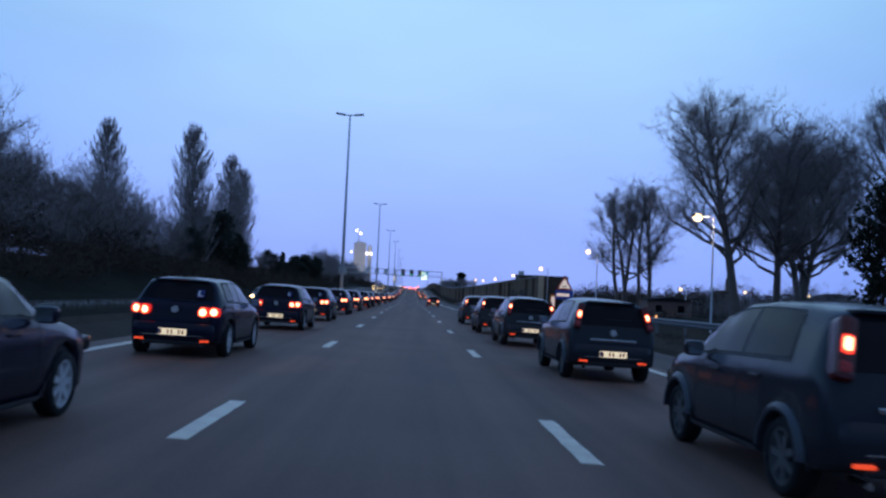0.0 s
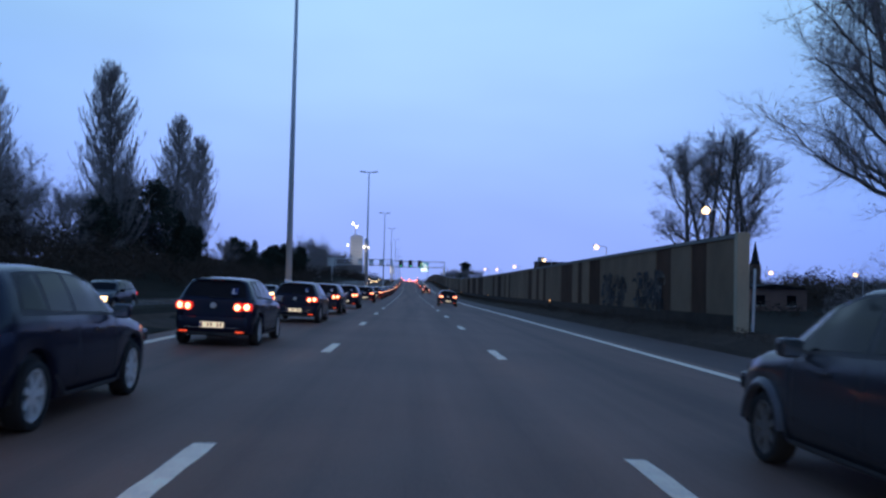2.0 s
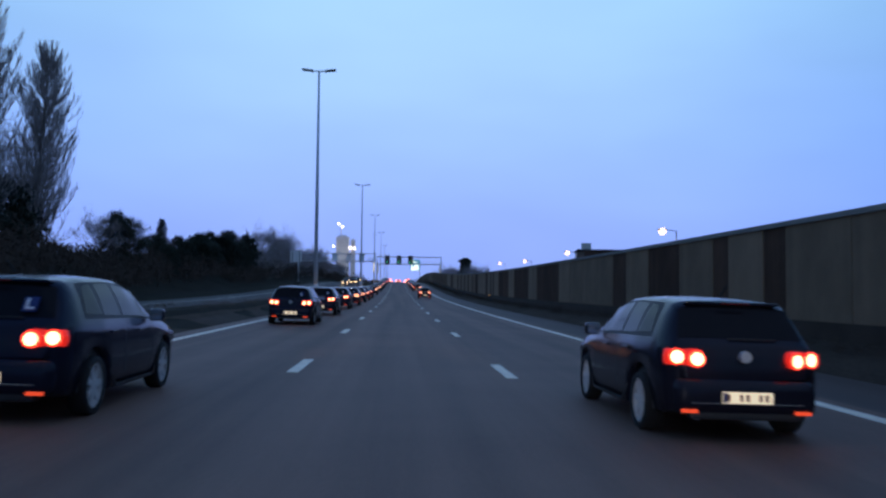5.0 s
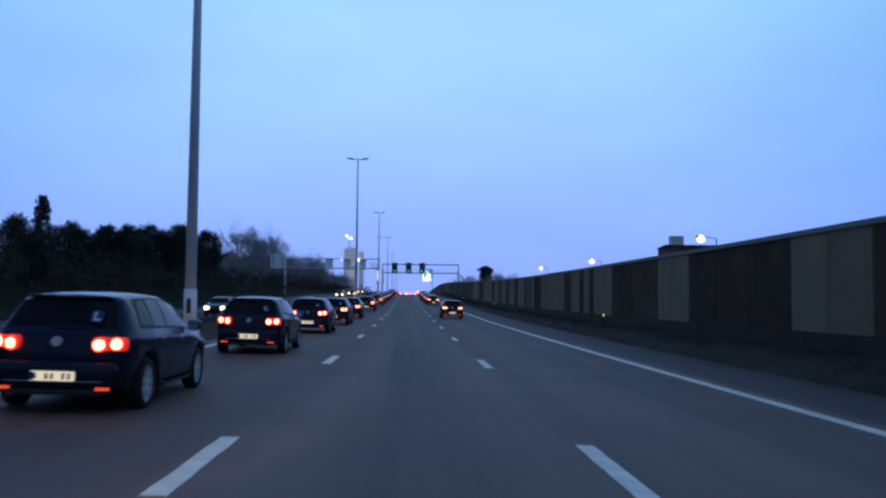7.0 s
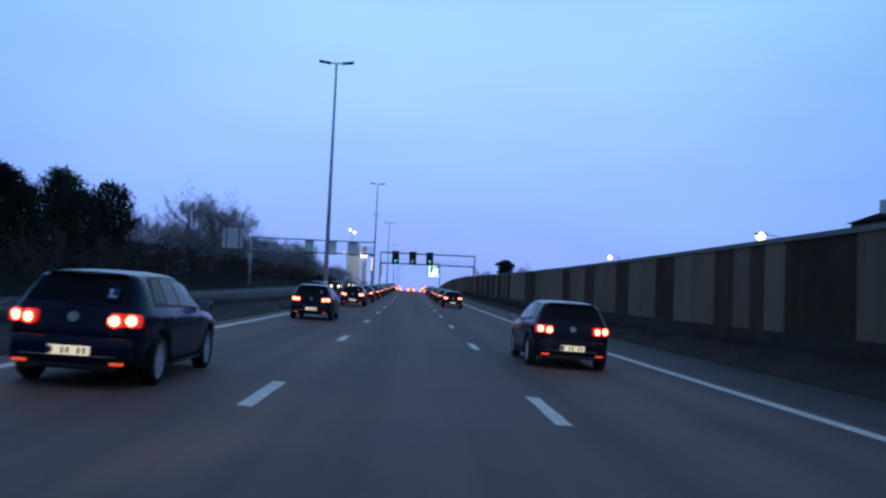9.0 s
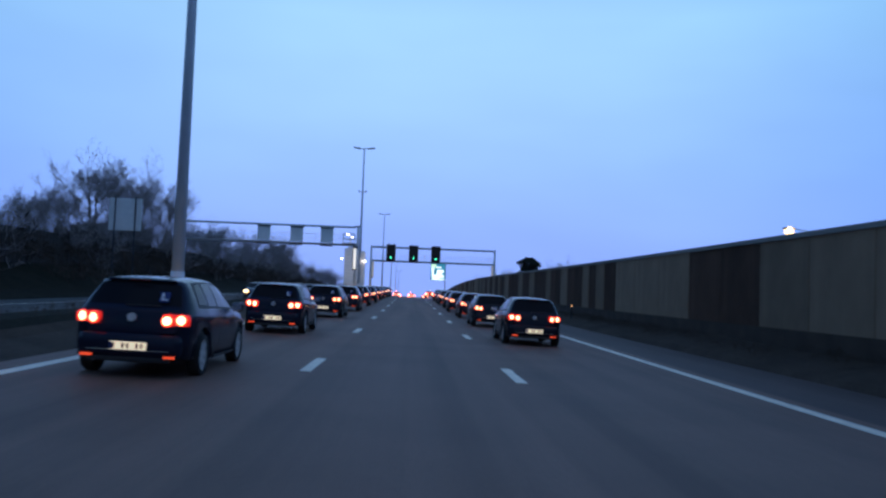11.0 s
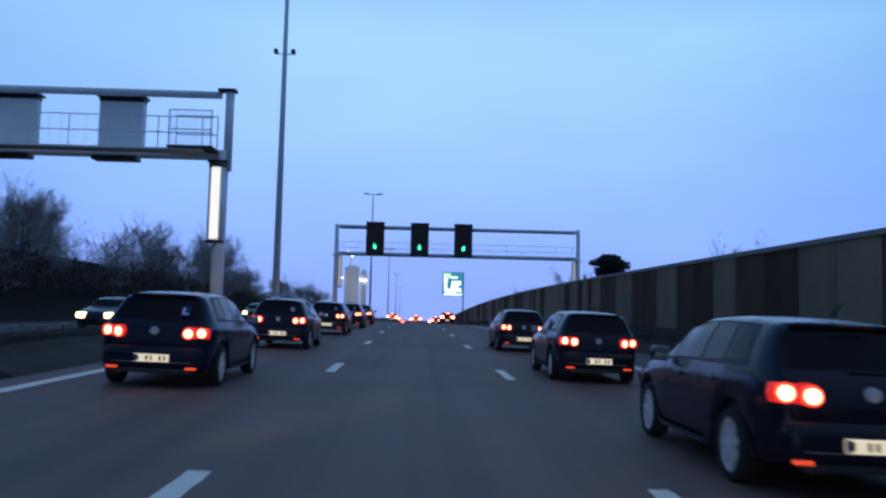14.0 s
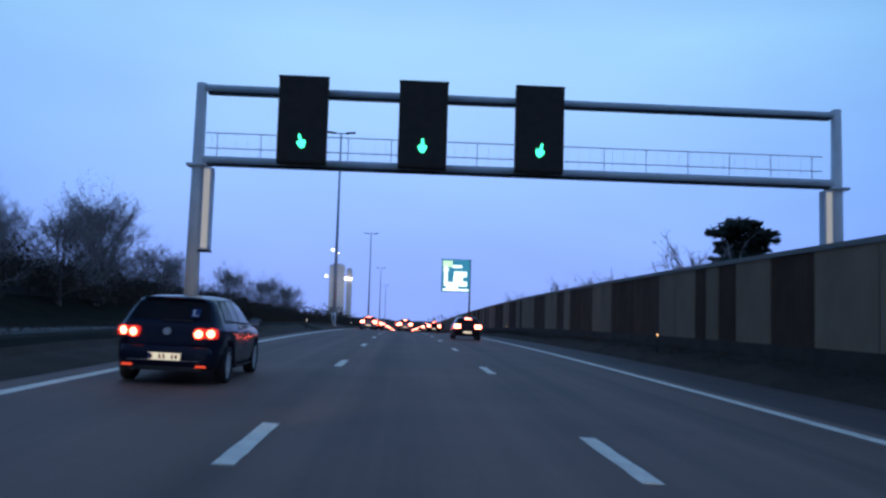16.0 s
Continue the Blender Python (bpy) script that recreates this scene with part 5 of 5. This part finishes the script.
# ---- beside the road ----
def street_lamp(x, y, z):
    """Slim mast with a short arm and a lit warm lantern at height z above the road's level."""
    g = section(x)
    e = tagged(empty("street_lamp", pose(x, y, level(y) + g - 0.05)), "slim street lamp with a lit warm lantern", "street lamp", "street lamps")
    h = z - g
    part("mast", one(rod, (0, 0, 0), (0, 0, h), 0.08, 0.05, 8), M_POLE, e)
    part("arm", one(rod, (0, 0, h), (-0.9, 0, h + 0.12), 0.035, 0.03, 6), M_POLE, e)
    s = part("lantern", one(box, -1.15, 0, h + 0.12, 0.7, 0.28, 0.14, 0.04), M_DARKMETAL, e)
    b = bmesh.new()
    bmesh.ops.create_uvsphere(b, u_segments=12, v_segments=8, radius=0.29, matrix=Matrix.Translation((-1.15, 0, h - 0.03)) @ Matrix.Diagonal((1.05, 1, 0.95, 1)))
    part("bulb", b, M_LAMPWARM, s, "glowing warm bulb")
    return e


for x, y, z in ((20.9, 48.4, 7.7), (22.6, 92, 7.7), (22.2, 126, 6.7), (22.4, 164, 6.4), (22.6, 203, 6.1), (22.9, 240.7, 5.8), (23.9, 284.6, 5.9), (53, 150, 4.9), (66, 151, 4.9), (79, 152, 4.8)):
    street_lamp(x, y, z)

for x, y, z in ((20, 48.4, 7.4), (21.6, 92, 7.4), (21.2, 126, 6.4)):
    l = new("street_light", bpy.data.lights.new("street_light", "POINT"))
    l.data.energy, l.data.color, l.data.shadow_soft_size = 260, (1.0, 0.6, 0.28), 0.2
    l.location = (x, y, level(y) + z)


def direction_sign():
    x0, x1, z0, z1, y = 5.55, 9.75, 6.15, 10.95, 479.5
    e = tagged(empty("direction_sign", pose(0, y, level(y))), "tall lit green and white direction sign on a single post", "road sign")
    part("post", one(rod, (x1 + 0.05, 0.2, section(9.8) - 0.2), (x1 + 0.05, 0.2, z1 + 0.1), 0.13, 0.11, 12), M_DARKMETAL, e)
    panel = part("panel", one(box, (x0 + x1) / 2, 0, (z0 + z1) / 2, x1 - x0, 0.12, z1 - z0, 0.03), M_SIGNBLUE, e, "lit teal sign panel")
    for u, v, p, q, m in ((0.20, 0.86, 0.34, 0.2, M_SIGNLIME), (0.55, 0.78, 0.34, 0.09, M_SIGNWHITE), (0.14, 0.42, 0.13, 0.5, M_SIGNWHITE), (0.66, 0.54, 0.46, 0.18, M_SIGNWHITE), (0.58, 0.38, 0.34, 0.2, M_SIGNWHITE),
                          (0.76, 0.24, 0.3, 0.16, M_SIGNWHITE), (0.38, 0.18, 0.42, 0.22, M_SIGNWHITE), (0.5, 0.05, 0.92, 0.07, M_SIGNWHITE)):
        part("lettering_bar", one(box, x0 + u * (x1 - x0), -0.07, z0 + v * (z1 - z0), p * (x1 - x0), 0.03, q * (z1 - z0), 0.01), m, panel)
    ar = bmesh.new()
    bmesh.ops.create_cone(ar, cap_ends=True, segments=3, radius1=0.62, radius2=0.62, depth=0.03, matrix=pose(x0 + 0.14 * (x1 - x0), -0.072, z0 + 0.7 * (z1 - z0), 90, 0, 0))
    part("arrow_head", ar, M_SIGNWHITE, panel)
    part("frame", one(box, (x0 + x1) / 2, 0.09, (z0 + z1) / 2, x1 - x0 + 0.12, 0.05, z1 - z0 + 0.12, 0.01), M_DARKMETAL, panel)
    return e


M_SIGNBLUE = glow_mat("lit_sign_teal", (0.05, 0.30, 0.46), 0.8)
M_SIGNWHITE = glow_mat("lit_sign_white", (0.82, 1.0, 0.97), 1.5)
M_SIGNLIME = glow_mat("lit_sign_lime", (0.62, 0.95, 0.6), 1.1)
direction_sign()


def warning_sign():
    x, y = 10.35, 46.7
    e = tagged(empty("warning_sign", pose(x, y, land(x, y) - 0.05)), "red edged warning triangle above a blue and white panel", "road sign")
    part("post", one(rod, (0, 0.05, 0), (0, 0.05, 3.0), 0.04, 0.04, 8), M_GALV, e)
    # the white field glows by itself, standing in for headlights on reflective film
    for name, r, yy, material in (("triangle", 0.66, 0.0, M_REDF), ("triangle_field", 0.44, -0.012, M_RETRO)):
        bm = bmesh.new()
        bmesh.ops.create_cone(bm, cap_ends=True, segments=3, radius1=r, radius2=r, depth=0.02, matrix=pose(0, yy, 2.32, 90, 0, 0))
        part(name, bm, material, e)
    part("symbol", one(box, 0, -0.028, 2.22, 0.32, 0.01, 0.07), M_TRIM, e)
    p = part("lower_panel", one(box, 0, 0, 1.66, 1.18, 0.03, 0.62, 0.01), M_BLUEF, e)
    part("white_band", one(box, -0.08, -0.022, 1.66, 0.86, 0.012, 0.2), M_RETRO, p)
    return e


warning_sign()


def marker_post(x, y, h, big, shine=None):
    e = tagged(empty("marker_post", pose(x, y, land(x, y) - 0.03)), "orange marker post with a glowing pale reflective panel" if big else "slim dark delineator post with a glowing reflector", "marker post", "" if big else "delineators")
    w = 0.32 if big else 0.08
    part("post", one(box, 0, 0, h / 2, w, w * 0.6, h, 0.02), M_ORANGE if big else M_TRIM, e)
    part("reflector", one(box, 0, -w * 0.3 - 0.012, h * (0.72 if big else 0.86), w * 0.72, 0.02, h * 0.38 if big else 0.1), M_RETRO if big else shine or M_REFLECT, e)
    return e


marker_post(9.7, 47.3, 1.75, True)
tagged(obj("boundary_post", one(rod, (15, 68, land(15, 68) - 0.2), (15.1, 68, land(15, 68) + 2.8), 0.07, 0.06, 10), M_GALV), "slim pale metal post beyond the barrier's end", "post")
dl = marker_post(9.25, 87.2, 0.9, False)
for y in (131.5, 182, 232.2, 283, 334.6, 385.2, 430):
    copy_thing(dl, pose(9.25, y, land(9.25, y) - 0.03))
# white reflectors, made emissive to show returned headlight light
M_REFLECTWHITE = glow_mat("glowing_white_reflector", (1.0, 0.9, 0.72), 1.6)
dw = tagged(marker_post(-6.6, 60, 0.8, False, M_REFLECTWHITE), "slim dark delineator post with a glowing white reflector")
for y in (110, 160, 210, 410, 460):
    copy_thing(dw, pose(-6.6, y, land(-6.6, y) - 0.03))


def guard_rail(x, y0, y1):
    e = tagged(empty("guard_rail", pose(x, y0, 0)), "grey steel guard rail on short posts", "guard rail")
    ys = [y0 + 4 * i for i in range(int((y1 - y0) / 4) + 1)]
    prof = ((0, 0.48), (-0.05, 0.53), (-0.05, 0.58), (0, 0.62), (-0.05, 0.66), (-0.05, 0.71), (0, 0.76))
    vs = [(a, y - y0, land(x, y) + b) for y in ys for a, b in prof]
    n = len(prof)
    fs = [(j * n + i, j * n + i + 1, (j + 1) * n + i + 1, (j + 1) * n + i) for j in range(len(ys) - 1) for i in range(n - 1)]
    fromdata("rail", vs, fs, M_RAIL, e)
    for y in ys[::1]:
        p = part("post", one(box, 0.07, y - y0, land(x, y) + 0.33, 0.1, 0.06, 0.8), M_RAIL, e)
        if int((y - y0) / 4) % 3 == 0:
            part("reflector", one(box, 0.0, y - y0 - 0.05, land(x, y) + 0.82, 0.1, 0.03, 0.1, 0.01), M_REFLECT, p, "small glowing reflector")
    return e


guard_rail(11.6, -30, 56)


def back_sign():
    """The blank back of a road sign on two posts beyond the opposite lanes."""
    x, y = -26.0, 310.5
    e = tagged(empty("road_sign", pose(x, y, land(x, y) - 0.1)), "pale grey back of a large road sign on two posts", "road sign")
    for dx in (-0.9, 0.9):
        part("post", one(rod, (dx, 0, 0), (dx, 0, 9.0), 0.06, 0.06, 8), M_DARKMETAL, e)
    p = part("panel", one(box, 0, 0.1, 7.4, 2.9, 0.06, 2.9, 0.01), M_SIGGREY, e)
    for z in (6.2, 7.4, 8.6):
        part("rib", one(box, 0, 0.05, z, 2.7, 0.05, 0.07), M_GALV, p)
    return e


back_sign()


def house(name, x, y, w, d, h, rh, label, turn=0.0, chimney=0.0, wallm=None):
    e = tagged(empty(name, pose(x, y, land(x, y) - 0.3, 0, 0, turn)), label, "house", "houses")
    part("wall", one(box, 0, 0, h / 2, w, d, h), wallm or M_BRICK, e)
    bm = bmesh.new()
    pts = [(-w / 2 - 0.3, h), (w / 2 + 0.3, h), (0, h + rh)]
    a = [bm.verts.new((px, -d / 2 - 0.3, pz)) for px, pz in pts]
    b = [bm.verts.new((px, d / 2 + 0.3, pz)) for px, pz in pts]
    bm.faces.new(a)
    bm.faces.new(b[::-1])
    for i in range(3):
        j = (i + 1) % 3
        bm.faces.new((a[i], b[i], b[j], a[j]))
    bmesh.ops.recalc_face_normals(bm, faces=bm.faces[:])
    r = part("roof", bm, M_ROOF, e)
    if chimney:
        part("chimney", one(box, 0.6, chimney, h + rh * 0.8 + 0.35, 1.1, 1.6, rh * 0.9 + 1.3, 0.03), M_PLASTER, r)
    for i in (-1, 1):
        wdw = part("window", one(box, i * w * 0.25, -d / 2 - 0.02, h * 0.55, 1.1, 0.08, 1.2), M_GLASS, e)
        part("sill", one(box, i * w * 0.25, -d / 2 - 0.08, h * 0.55 - 0.66, 1.3, 0.16, 0.08), M_PLASTER, wdw)
    return e


house("house", 40.0, 246, 8, 15, 8.35, 0.4, "house with a low dark roof and pale chimney behind the barrier", 90, 6.2)
house("house", 43.5, 133, 7.5, 7, 3.0, 0.6, "low pinkish brick house beyond the service road", 0, 0, M_PINKBRICK)
house("house", 92, 170, 12, 8, 3.0, 3.0, "pale gabled house in the distance", 0, 0, M_PLASTER)
house("shed", -45, 361, 9.5, 8, 5.0, 0.5, "dark brown box shaped building on the bank", 0, 0, M_TIMBER)


def church():
    x, y = 205, 520
    e = tagged(empty("church", pose(x, y, land(x, y))), "distant church with a pointed steeple", "church")
    t = part("tower", one(box, 0, 0, 8, 5, 5, 16), M_BRICK, e)
    part("steeple", one(lambda bm: bmesh.ops.create_cone(bm, cap_ends=True, segments=8, radius1=3, radius2=0.05, depth=14, matrix=Matrix.Translation((0, 0, 23)))), M_ROOF, t)
    part("nave", one(box, 0, 12, 4.5, 9, 18, 9), M_BRICK, e)
    return e


church()


M_TOWERBAND = mat("tower_windows", (0.7, 0.7, 0.71), rough=0.4, var=0.2, scale=0.2, fine=1.0)


def tower_block(x, y, w, d, top, lights, mast=0):
    """A far block whose roof lies at the height top; lamps: x, height, radius."""
    g = land(x, y)
    e = tagged(empty("tower_block", pose(x, y, g)), "far pale tower block with bright lamps", "tower", "tower blocks")
    h = top - g
    part("wall", one(box, 0, 0, h / 2, w, d, h), M_TOWER, e)
    part("plant_room", one(box, 0, 0, h + 1.5, w * 0.6, d * 0.6, 3), M_TOWER, e)
    for i in range(int(h / 7)):
        part("window_band", one(box, 0, -d / 2 - 0.1, 5 + 7 * i, w * 0.9, 0.3, 1.6), M_TOWERBAND, e)
    if mast:
        part("mast", one(rod, (-4, 0, h), (-4, 0, h + mast), 1.2, 0.6, 8), M_TOWER, e)
    for lx, lz, r in lights:
        b = bmesh.new()
        bmesh.ops.create_uvsphere(b, u_segments=10, v_segments=6, radius=r * 0.7, matrix=Matrix.Translation((lx, -d / 2 - r, lz - g)))
        part("lamp", b, M_LAMPWHITE, e, "bright white lamp")
    # unseen lamp in mid-air, added to brighten the facade
    fl = new("tower_floodlight", bpy.data.lights.new("tower_floodlight", "POINT"))
    fl.data.energy, fl.data.color, fl.data.shadow_soft_size = 14000, (1.0, 0.94, 0.9), 3
    fl.location = (x + 4, y - 75, land(x, y) + 60)
    return e


tower_block(-115, 1830, 26, 20, 86, ((-8, 112, 3.0), (0, 107, 3.0), (-18, 66, 2.6)), 26)
tower_block(-95, 1850, 9, 18, 80, ((-5, 64, 2.8), (4, 63, 2.8)))
